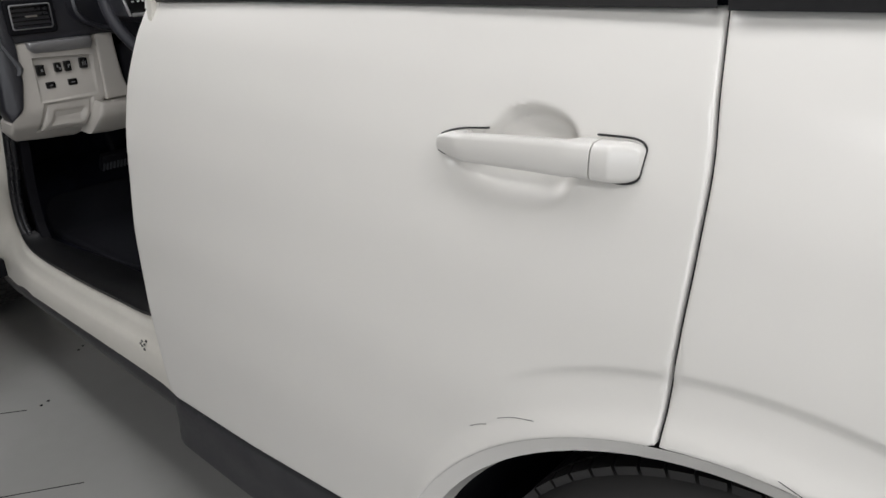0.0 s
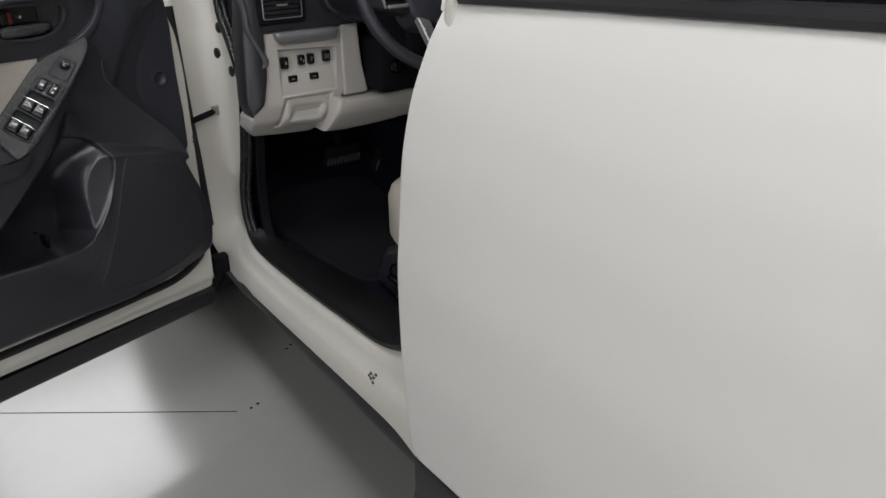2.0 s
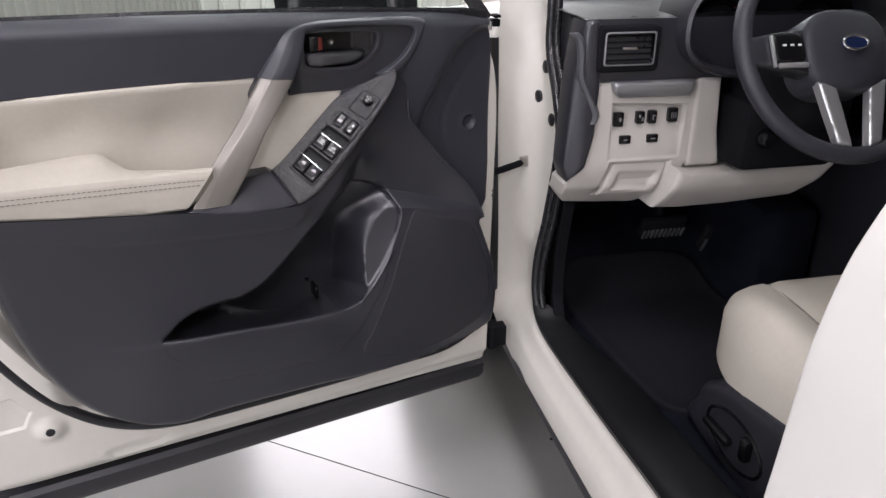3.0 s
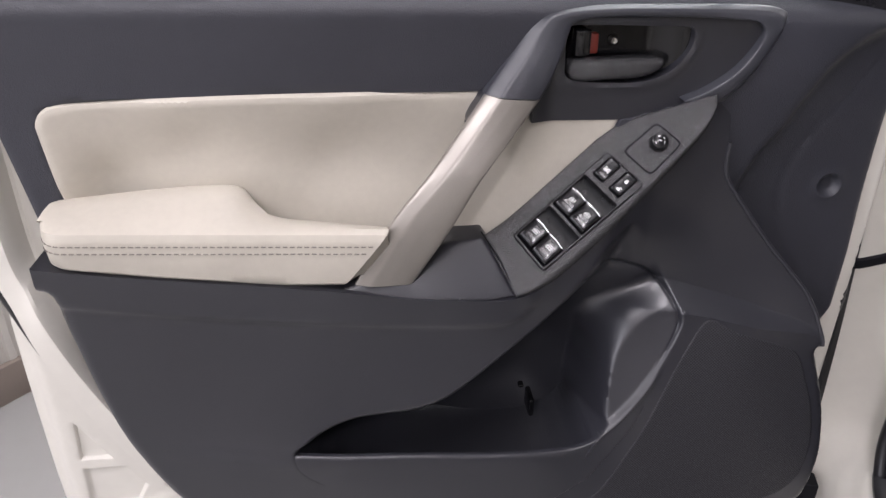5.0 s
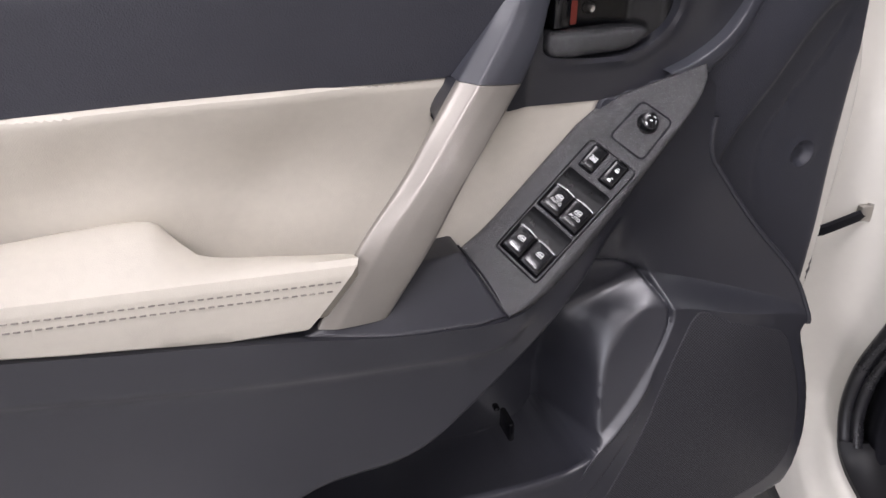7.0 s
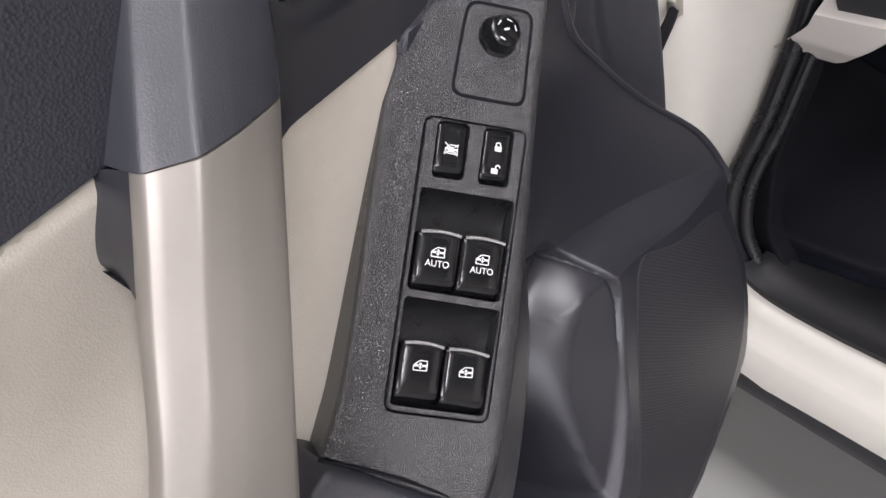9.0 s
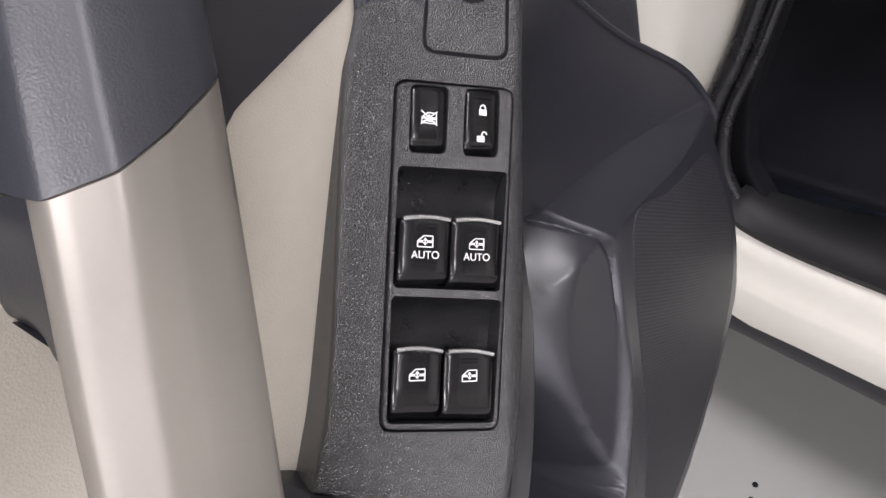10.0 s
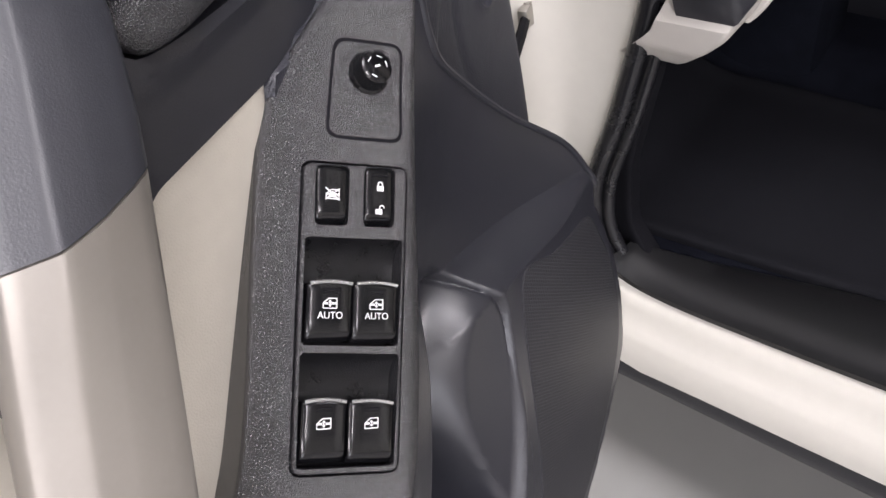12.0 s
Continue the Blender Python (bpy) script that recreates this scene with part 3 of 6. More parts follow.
part("quarter_glass", qg, TINT, car, "dark tinted quarter glass")
part("belt_moulding", loft([[(x, y - 0.008, z - 0.002), (x, y - 0.012, z + 0.010), (x, y, z + 0.022)] for x, y, z in ((1.118, 0.066, 1.150), (1.6, 0.088, 1.174), (2.1, 0.118, 1.194))]),
     RUBBER, car)
# front wing, mostly behind the open door
fw = [(-0.845, 0.34), (-0.845, 1.02), (-1.4, 0.99), (-2.05, 0.90), (-2.12, 0.45), (-1.84, 0.36), *arch_pts(FRONT_X, 176, 4, 24)]
skin("front_wing", fw, PAINT, car, step=0.025)


def build_wheel(cx):
    w = part("wheel", lathe([(0.02, 0), (0.21, 0.0), (0.225, 0.02), (0.225, 0.16), (0.20, 0.17)], 40, pose(cx, 0.03, AXLE_Z, -90)), STEEL, car,
             "alloy wheel inside the arch")
    prof = [(0.225, 0.0), (0.26, -0.012), (0.30, -0.014), (0.330, -0.006), (0.345, 0.008), (0.350, 0.02), (0.352, 0.112), (0.350, 0.204),
            (0.345, 0.216), (0.33, 0.23), (0.30, 0.238), (0.225, 0.224)]
    part("tyre", lathe(prof, 72, Matrix.Translation((cx, 0.012, AXLE_Z + 0.012)) @ pose(0, 0, 0, -90) @ Matrix.Diagonal((1.0, 1.0, 1, 1))), TYRE, w, "worn black all-season tyre")
    # tread: ribs round the tyre, cut across by sipes
    ribs = [(0.016, 0.046, 0.25), (0.052, 0.086, -0.1), (0.092, 0.132, 0.1), (0.138, 0.172, -0.15), (0.178, 0.210, 0.25)]
    allb = []
    for y0, y1, skew in ribs:
        nb = 68
        for k in range(nb):
            a0, a1 = 6.2832 * k / nb, 6.2832 * (k + 0.86) / nb
            sk = skew * 6.2832 / nb * 1.6
            v = []
            for r in (0.349, 0.359):
                for a, y in ((a0, y0), (a1, y0), (a1 + sk, y1), (a0 + sk, y1)):
                    v.append((cx + r * math.cos(a), y + 0.012, AXLE_Z + 0.012 + r * math.sin(a)))
            allb.append(v)
    bm = bmesh.new()
    for v in allb:
        q = [bm.verts.new(p) for p in v]
        for f in ((4, 5, 6, 7), (0, 1, 5, 4), (1, 2, 6, 5), (2, 3, 7, 6), (3, 0, 4, 7)):
            bm.faces.new([q[i] for i in f])
    bmesh.ops.recalc_face_normals(bm, faces=bm.faces)
    part("tread_block", bm, TYRE, w, smooth=False)["kind"] = "stuff"
    # dark liner of the arch
    ln = loft([[(cx + rr * math.cos(radians(a)), y, AXLE_Z + rr * math.sin(radians(a))) for y, rr in ((0.0, 0.425), (0.10, 0.43), (0.30, 0.43), (0.31, 0.1))]
               for a in np.linspace(190, -10, 30)])
    part("arch_liner", ln, DEEP, car, "black wheel arch liner")


build_wheel(AXLE_X)
build_wheel(FRONT_X)

# fine scratches over the rear arch
for pts in ([(0.940, 0.706), (0.952, 0.714), (0.962, 0.719)], [(0.976, 0.733), (0.995, 0.743), (1.022, 0.752)], [(1.255, 0.806), (1.295, 0.797)]):
    part("scratch", tube([(x, float(side_y(np.array([[x, z]]))[0]) - 0.0002, z) for x, z in spline(pts, 5)], 0.0004, 5), SCRATCH, rear_door if pts[0][0] < 1.1 else car,
         "fine dark scratch in the paint")

# ---- door opening: pillar, sill and seal as one swept jamb ----
SEAL = spline([(-0.755, 0.085, 1.25), (-0.748, 0.085, 1.075), (-0.743, 0.085, 0.985), (-0.688, 0.085, 0.90), (-0.660, 0.085, 0.822), (-0.694, 0.083, 0.663),
               (-0.728, 0.08, 0.545), (-0.722, 0.08, 0.46), (-0.668, 0.084, 0.408), (-0.48, 0.093, 0.395), (-0.22, 0.093, 0.412), (-0.06, 0.090, 0.432),
               (0.06, 0.08, 0.50), (0.14, 0.085, 0.62), (0.17, 0.09, 0.85), (0.17, 0.12, 1.25)], 8)
EDGE = spline([(-0.86, 0.03, 1.25), (-0.835, 0.0, 1.075), (-0.825, -0.005, 0.985), (-0.82, -0.012, 0.90), (-0.82, -0.012, 0.822), (-0.82, -0.012, 0.663),
               (-0.82, -0.016, 0.533), (-0.81, -0.012, 0.43), (-0.765, 0.030, 0.300), (-0.55, 0.030, 0.300), (-0.22, 0.030, 0.308), (0.02, 0.030, 0.312),
               (0.20, 0.020, 0.32), (0.24, -0.01, 0.62), (0.24, -0.01, 0.85), (0.24, 0.05, 1.25)], 8)
rows = []
for k, (s, e) in enumerate(zip(SEAL, EDGE)):
    sill = float(ss(np.array([k / 8.0]), 6.6, 8.2)[0])
    row = []
    for t in (0, 0.05, 0.10, 0.16, 0.24, 0.34, 0.44, 0.50, 0.56, 0.66, 0.76, 0.84, 0.91, 0.96, 1):
        fp = 0.05 * t + 0.95 * t ** 4
        fs = 1 - (1 - t) ** 2.6
        f = fp * (1 - sill) + fs * sill
        p = s + (e - s) * t
        step = 0.005 * math.sin(min(1, t / 0.5) * 6.28) * sill
        row.append((p[0], s[1] + (e[1] - s[1]) * f - step, p[2]))
    row.append((e[0], e[1] + 0.02, e[2]))
    rows.append(row)
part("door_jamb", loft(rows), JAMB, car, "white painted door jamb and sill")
part("hinge_seal", tube(spline([(-0.815, -0.016, 1.00), (-0.813, -0.014, 0.90), (-0.811, -0.012, 0.80), (-0.808, -0.009, 0.70), (-0.804, -0.006, 0.60), (-0.800, -0.004, 0.45)], 6), 0.010, 8), RUBBER, car, "black rubber seal in the hinge gap")
SEALK = 60
for ox, oy, oz, rad_, lab in ((0.000, -0.008, 0.000, 0.0105, "black rubber door seal"), (0.015, -0.001, 0.002, 0.0075, "")):
    path = []
    for k in range(SEALK):
        t_ = SEAL[min(k + 1, len(SEAL) - 1)] - SEAL[max(k - 1, 0)]
        n_ = Vector((-t_[2], 0, t_[0])).normalized()
        path.append((SEAL[k][0] + n_.x * ox, SEAL[k][1] + oy, SEAL[k][2] + n_.z * ox))
    part("door_seal", tube(path, rad_, 10), SEALRUB, car, lab)
rows = []
for k in range(SEALK - 2, 112):
    x, y, z = SEAL[k]
    t_ = SEAL[min(k + 1, len(SEAL) - 1)] - SEAL[k - 1]
    n_ = Vector((-t_[2], 0, t_[0])).normalized()
    ramp = min(1.0, 0.15 + (k - SEALK + 2) / 18)
    rows.append([(x + n_.x * f, y + (o if o < 0.01 else o * ramp), z + n_.z * f) for f, o in ((-0.004, 0.004), (-0.010, -0.010), (-0.004, -0.018), (0.006, -0.020), (0.016, -0.010), (0.022, 0.030), (0.023, 0.070), (0.017, 0.082), (0.002, 0.088), (-0.06, 0.090))])
part("sill_trim", loft(rows), SCUFF, car, "black plastic scuff trim along the sill")
part("sill_cladding", loft([[(x, 0.036, 0.312), (x, 0.030, 0.285), (x, 0.05, 0.24), (x, 0.16, 0.22)] for x in np.linspace(-0.84, 0.25, 12)]), CLAD, car, "dark grey cladding under the sill")
for x, y, z in ((-0.766, 0.077, 0.948), (-0.772, 0.066, 0.889), (-0.724, 0.080, 0.852)):
    part("grommet", lathe([(0.0, 0.004), (0.007, 0.004), (0.0125, 0.001), (0.0135, -0.004)], 20, pose(x, y, z, 90, 0, 8)), RUBBER, car, "black rubber plug in the pillar")
boot = lathe([(0.0, 0.028), (0.006, 0.026), (0.011, 0.018), (0.0125, 0.008), (0.0115, 0.003), (0.013, -0.002), (0.0115, -0.008), (0.011, -0.018), (0.006, -0.026), (0.0, -0.028)], 16, pose(-0.744, -0.036, 0.700) @ Matrix.Diagonal((0.75, 0.75, 1, 1)))
part("wiring_boot", boot, RUBBER, car, "black rubber wiring boot in the hinge gap")
part("lower_hinge", join(rbox(-0.765, -0.006, 0.352, 0.030, 0.046, 0.050, 0.004), tube([(-0.752, -0.018, 0.325), (-0.752, -0.018, 0.380)], 0.009, 10)), DEEP, car, "black lower door hinge")
part("upper_hinge", join(rbox(-0.772, -0.030, 1.034, 0.022, 0.020, 0.014, 0.002), rbox(-0.766, -0.028, 1.047, 0.026, 0.014, 0.006, 0.002)), DEEP, car, "black upper door hinge")
part("hinge_pin", tube([(-0.762, -0.040, 1.022), (-0.762, -0.040, 1.038)], 0.0045, 10), CHROME, car, "bright steel hinge pin")
for x, z in ((-0.05, 0.385), (-0.04, 0.38), (-0.058, 0.376), (-0.03, 0.392), (-0.045, 0.366), (-0.052, 0.372)):
    part("paint_chip", lathe([(0.0, 0.0012), (0.003, 0.001), (0.0036, -0.001)], 7, pose(x, 0.036, z, 90)), SCRATCH, car)

# ---- cabin shell: dark floor, firewall, far side and roof ----
for nm, args in (("floor_pan", (0.2, 0.85, 0.36, 2.6, 1.44, 0.06, 0.01)), ("firewall", (-1.02, 0.85, 0.75, 0.06, 1.5, 0.66, 0.01)), ("far_lining", (0.2, 1.62, 0.72, 2.6, 0.05, 0.76, 0.01)),
                 ("rear_lining", (1.3, 0.85, 0.85, 0.06, 1.5, 1.0, 0.01)), ("headlining", (0.70, 0.85, 1.635, 1.9, 1.30, 0.03, 0.01)), 
                 ("tunnel_lining", (-0.80, 0.62, 0.50, 0.3, 0.14, 0.3, 0.03))):
    part(nm, rbox(*args), BEIGE if nm == "headlining" else CARPET, car, "beige headlining" if nm == "headlining" else "black cabin lining")


def build_outer_shell():
    """The rest of the car, plain: bonnet, roof, screens, far flank and tail."""
    far = 1.68
    out = [(-2.12, 0.40), (2.30, 0.40), (2.30, 1.18), (0.5, 1.13), (-0.9, 1.05), (-2.12, 0.92)]
    part("far_flank", region(out, 0.08, lambda P: far - side_y(P, False), depth=0.03, place=lambda p: (p[0], p[2], p[1])), PAINT, car)
    part("bonnet", loft([[(x, y, z - 0.05 * ((y - 0.84) / 0.8) ** 2) for x, z in ((-2.32, 0.55), (-2.28, 0.86), (-2.1, 0.95), (-1.5, 1.0), (-0.98, 1.05))] for y in np.linspace(0.02, 1.66, 9)]), PAINT, car, "white bonnet")
    part("roof", loft([[(x, y, z - 0.05 * ((y - 0.84) / 0.6) ** 4) for x, z in ((-0.28, 1.63), (-0.1, 1.68), (0.6, 1.71), (1.5, 1.70), (1.98, 1.66))] for y in np.linspace(0.20, 1.48, 11)]), PAINT, car, "white roof")
    ws = loft([[(-1.02, 0.10, 1.04), (-0.28, 0.26, 1.63)], [(-1.06, 0.84, 1.06), (-0.30, 0.84, 1.66)], [(-1.02, 1.58, 1.04), (-0.28, 1.42, 1.63)]])
    bmesh.ops.solidify(ws, geom=ws.faces[:], thickness=0.005)
    part("windscreen", ws, CLEAR, car, "clear windscreen").visible_shadow = False
    part("tailgate", loft([[(2.32, y, 0.45), (2.36, y, 0.85), (2.30, y, 1.18), (1.98, 0.84 + (y - 0.84) * 0.82, 1.66)] for y in np.linspace(0.06, 1.62, 9)]), PAINT, car, "white tailgate")
    fg = loft([[(x0, far - 0.06, z0), (x1, far - 0.20, 1.60)] for x0, x1, z0 in ((-0.9, -0.25, 1.05), (0.5, 0.5, 1.13), (2.25, 1.95, 1.17))])
    bmesh.ops.solidify(fg, geom=fg.faces[:], thickness=0.005)
    part("far_glass", fg, TINT, car, "dark tinted far windows")
    part("roof_rail", loft([[(x, 0.19, 1.60), (x, 0.165, 1.63), (x, 0.20, 1.665)] for x in (-0.30, 0.3, 1.2, 1.97)]), PAINT, car)
    part("screen_pillar", tube([(-0.85, 0.06, 1.08), (-0.55, 0.14, 1.38), (-0.28, 0.20, 1.62)], 0.035, 8), PAINT, car)
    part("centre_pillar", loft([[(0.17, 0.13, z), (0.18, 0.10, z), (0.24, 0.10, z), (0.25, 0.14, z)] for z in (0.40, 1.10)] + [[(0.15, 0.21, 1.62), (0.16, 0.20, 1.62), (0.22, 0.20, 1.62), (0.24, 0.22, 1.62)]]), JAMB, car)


build_outer_shell()


def footwell(P):
    """Carpeted floor that rises into the toe board."""
    x, y = P[:, 0], P[:, 1]
    return 0.398 + 0.16 * ss(-x, 0.74, 1.02) + 0.05 * ss(y, 0.52, 0.62) + 0.006 * np.sin(9 * x + 4 * y) * ss(-x, 0.3, 0.5)


part("carpet", region([(-1.0, 0.10), (0.30, 0.10), (0.30, 0.70), (-1.0, 0.70)], 0.02, footwell, depth=0.02), CARPET, car, "black carpet in the footwell")
mat_out = spline([(-0.86, 0.20), (-0.87, 0.30), (-0.86, 0.46), (-0.80, 0.52), (-0.55, 0.53), (-0.36, 0.53), (-0.34, 0.40), (-0.34, 0.24), (-0.40, 0.19), (-0.60, 0.165), (-0.78, 0.165)], 5, True)
part("floor_mat", region(mat_out, 0.012, lambda P: footwell(P) + 0.012 - 0.004 * ss(-sd(P, mat_out), 0.008, 0.03), depth=0.014, rim=0.005, rim_w=0.008), MAT, car, "dark grey floor mat")
part("kick_panel", region([(-1.0, 0.38), (-1.0, 0.84), (-0.668, 0.84), (-0.672, 0.68), (-0.700, 0.56), (-0.700, 0.47), (-0.665, 0.42), (-0.70, 0.38)], 0.02,
                          lambda P: -0.098 - 0.035 * ss(-P[:, 0], 0.68, 0.82) + 0.010 * np.exp(-((P[:, 0] + 0.84 + 0.2 * (P[:, 1] - 0.5)) / 0.02) ** 2), depth=0.02, rim=0.003, rim_w=0.01,
                          place=lambda p: (p[0], -p[2], p[1])), DEEP, car, "black kick panel")


def build_pedal(name, x, y, z, w, h, lab):
    p = thing(name, pose(x, y, z), lab, "pedal")
    part("pad", rbox(0, 0, 0, 0.018, w, h, 0.005, m=pose(0, 0, 0, 0, 28, 0)), RUBBER, p)
    n = int(w / 0.011)
    for i in range(n):
        yy = -w / 2 + (i + 0.5) * w / n
        # ribs in lighter grey, so the colour shows them as lit
        part("grip_rib", rbox(0.011, yy, -0.002, 0.005, w / n * 0.55, h * 0.50, 0.001, m=pose(0, 0, -0.008, 0, 28, 0)), LITGREY, p)
    part("arm", tube([(-0.01, 0, 0.01), (-0.06, 0, 0.12), (-0.09, 0, 0.28)], 0.010, 8), DEEP, p)


build_pedal("brake_pedal", -0.855, 0.425, 0.545, 0.110, 0.056, "black ribbed rubber brake pedal in the dark footwell")
build_pedal("accelerator_pedal", -0.86, 0.56, 0.50, 0.05, 0.10, "narrow black accelerator pedal in the dark footwell")

# ---- dashboard ----
dash = thing("dashboard", Matrix.Identity(4), "black and beige dashboard with vent and switches", "dashboard")
DX = -0.585


def on_dash(x0):
    return lambda p: (x0 + p[2], p[0], p[1])


flat = lambda v: (lambda P: np.full(len(P), v))
beige_out = [(0.066, 0.735), (0.082, 0.712), (0.150, 0.702), (0.236, 0.694), (0.262, 0.708), (0.300, 0.795), (0.366, 0.792), (0.345, 0.952), (0.290, 0.952), (0.112, 0.952),
             (0.108, 0.88), (0.096, 0.81), (0.062, 0.765)]


def lower_dash(P):
    y, z = P[:, 0], P[:, 1]
    w = 0.020 * ss(z, 0.72, 0.80) + 0.004 - 0.055 * np.clip((0.755 - z) / 0.06, 0, 1) ** 1.3
    d = -sd(P, [(0.140, 0.806), (0.283, 0.808), (0.288, 0.908), (0.140, 0.916)])
    w = w - 0.010 * ss(d, 0, 0.004) * ss(z, 0.822, 0.900) - 0.002 * ss(d, 0, 0.004)
    d = -sd(P, [(0.122, 0.728), (0.254, 0.722), (0.272, 0.804), (0.146, 0.806)])
    return w - 0.007 * ss(d, 0, 0.007)


dash_bands = []
for q in ([(0.140, 0.806), (0.283, 0.808), (0.288, 0.908), (0.140, 0.916)], [(0.122, 0.728), (0.254, 0.722), (0.272, 0.804), (0.146, 0.806)]):
    edge, mid = spaced(np.asarray(q, float), 0.003), np.mean(q, axis=0)
    dash_bands += [mid + (edge - mid) * f for f in (1.03, 1.0, 0.97, 0.93, 0.88)]
part("lower_panel", region(beige_out, 0.006, lower_dash, extra=np.vstack(dash_bands), depth=0.06, rim=0.006, rim_w=0.008, place=on_dash(DX - 0.02)), BEIGE, dash, "beige lower dash panel")
cb = region([(0.134, 0.735), (0.247, 0.730), (0.265, 0.799), (0.156, 0.801)], 0.005,
            lambda P: -0.006 - 0.050 * np.clip((0.755 - P[:, 1]) / 0.06, 0, 1) ** 1.3 - 0.009 * ss(-sd(P, [(0.150, 0.744), (0.240, 0.739), (0.254, 0.782), (0.167, 0.785)]), 0, 0.012), depth=0.01, rim=0.003,
            place=on_dash(DX + 0.004))
part("coin_box_lid", cb, BEIGE, dash, "beige flip-open coin box lid")
part("trim_strip", region([(0.132, 0.954), (0.286, 0.954), (0.286, 0.924), (0.148, 0.926), (0.136, 0.936)], 0.008, lambda P: 0.010 + 0.014 * ss(P[:, 1], 0.915, 0.945), depth=0.03, rim=0.004,
                          place=on_dash(DX)), DASHMETAL, dash, "satin silver dash strip")
kn = region([(0.244, 0.706), (0.30, 0.700), (0.40, 0.702), (0.535, 0.715), (0.60, 0.785), (0.60, 0.80), (0.52, 0.79), (0.40, 0.785), (0.30, 0.785), (0.270, 0.792)], 0.01,
            lambda P: 0.04 - 0.045 * np.clip((0.76 - P[:, 1]) / 0.06, 0, 1) ** 1.3, depth=0.07, rim=0.008, rim_w=0.012, place=on_dash(DX))
part("knee_panel", kn, BEIGE, dash, "beige knee panel under the steering column")
part("column_side", region([(0.300, 0.790), (0.366, 0.790), (0.352, 0.86), (0.345, 0.955), (0.30, 0.955)], 0.01, flat(0.0), depth=0.05, rim=0.004, place=on_dash(DX + 0.01)), BEIGE, dash)
# upper dash
up = loft([[(x, y, z) for x, z in ((-0.60, 0.948), (DX + 0.006, 0.955), (DX + 0.012, 0.97), (DX + 0.004, 1.06), (DX - 0.02, 1.062), (-0.75, 1.062), (-0.98, 1.05))]
           for y in (0.075, 0.085, 0.25, 0.32, 0.7, 1.5)])
part("upper_dash", up, MOULD, dash, "charcoal soft upper dash")
side = region([(-0.985, 0.80), (-0.985, 1.05), (-0.60, 1.060), (-0.590, 1.02), (-0.60, 0.965), (-0.602, 0.90), (-0.604, 0.86), (-0.61, 0.80), (-0.675, 0.745), (-0.76, 0.76)], 0.02,
              lambda P: -0.092 + 0.012 * ss(P[:, 0], -0.72, -0.60), depth=0.04, rim=0.010, rim_w=0.014, place=lambda p: (p[0], -p[2], p[1]))
part("dash_end_cap", side, MOULD, dash, "charcoal dash end cap")
part("end_panel", region([(0.066, 0.770), (0.095, 0.80), (0.108, 0.86), (0.110, 0.95), (0.10, 1.06), (0.075, 1.06), (0.062, 0.95), (0.056, 0.80)], 0.01,
                         lambda P: 0.012 * ss(P[:, 0], 0.06, 0.09), depth=0.05, rim=0.006, rim_w=0.01, place=on_dash(DX + 0.002)), MOULD, dash)


def build_vent():
    v = part("vent", region(rrect(0.098, 0.972, 0.212, 1.050, 0.008), 0.006, flat(0.0), holes=[rrect(0.110, 0.986, 0.200, 1.038, 0.004)], depth=0.03,
                            rim=0.003, place=on_dash(DX + 0.018)), DEEP, dash, "square air vent with silver rim")
    part("vent_rim", region(rrect(0.1085, 0.9835, 0.2025, 1.0405, 0.005), 0.004, flat(0.0), holes=[rrect(0.111, 0.986, 0.200, 1.038, 0.004)], depth=0.01, rim=0.001, rim_w=0.002,
                            place=on_dash(DX + 0.021)), DASHMETAL, v, "thin silver vent rim")
    for i in range(5):
        part("slat", rbox(DX + 0.004, 0.155, 0.992 + 0.010 * i, 0.018, 0.088, 0.0025, 0.001, m=None), GLOSS, v)
    part("vent_tab", rbox(DX + 0.015, 0.157, 1.012, 0.006, 0.026, 0.004, 0.001), SILVER, v)
    part("vent_back", rbox(DX - 0.012, 0.156, 1.012, 0.004, 0.11, 0.07, 0), DEEP, v)


build_vent()


def dash_switch(y, z, w, h, marks):
    s = part("switch", rbox(DX - 0.002, y, z, 0.012, w * 0.86, h * 0.86, 0.002), GLOSS, dash, "small black dash switch")
    for my, mz, mw, mh in marks:
        part("switch_mark", rbox(DX + 0.0045, y + my * 0.8, z + mz * 0.8, 0.0008, mw * 0.7, mh * 0.7, 0), DASHMETAL, s, smooth=False)


dash_switch(0.156, 0.884, 0.021, 0.030, [(0.002, 0.0, 0.006, 0.010)])
dash_switch(0.198, 0.886, 0.018, 0.026, [(-0.003, 0.004, 0.004, 0.008), (0.004, -0.003, 0.004, 0.010)])
dash_switch(0.222, 0.886, 0.018, 0.028, [(0.0, 0.0, 0.003, 0.014), (0.004, 0.004, 0.004, 0.003)])
dash_switch(0.262, 0.888, 0.021, 0.030, [(-0.005, 0, 0.002, 0.016), (0, 0, 0.002, 0.016), (0.005, 0, 0.002, 0.016)])
dash_switch(0.172, 0.846, 0.026, 0.018, [(0, 0.0, 0.010, 0.004)])
dash_switch(0.226, 0.846, 0.026, 0.018, [(0, 0.0, 0.012, 0.003)])

cap_line = [(0.052, 1.040), (0.064, 1.028), (0.070, 1.005), (0.072, 0.968), (0.084, 0.940), (0.098, 0.912), (0.104, 0.895), (0.100, 0.882)]
# lit bevel of the charcoal cap, its highlight put into the colour
part("cap_lit_bevel", loft([[(DX + 0.008, y - 0.006, z), (DX + 0.016, y - 0.004, z), (DX + 0.018, y + 0.002, z), (DX + 0.012, y + 0.008, z), (DX + 0.006, y + 0.012, z)] for y, z in spline([(*p, 0) for p in cap_line], 3)[:, :2]], caps=True), LITGREY, dash, "end cap bevel with its highlight painted in lighter grey")

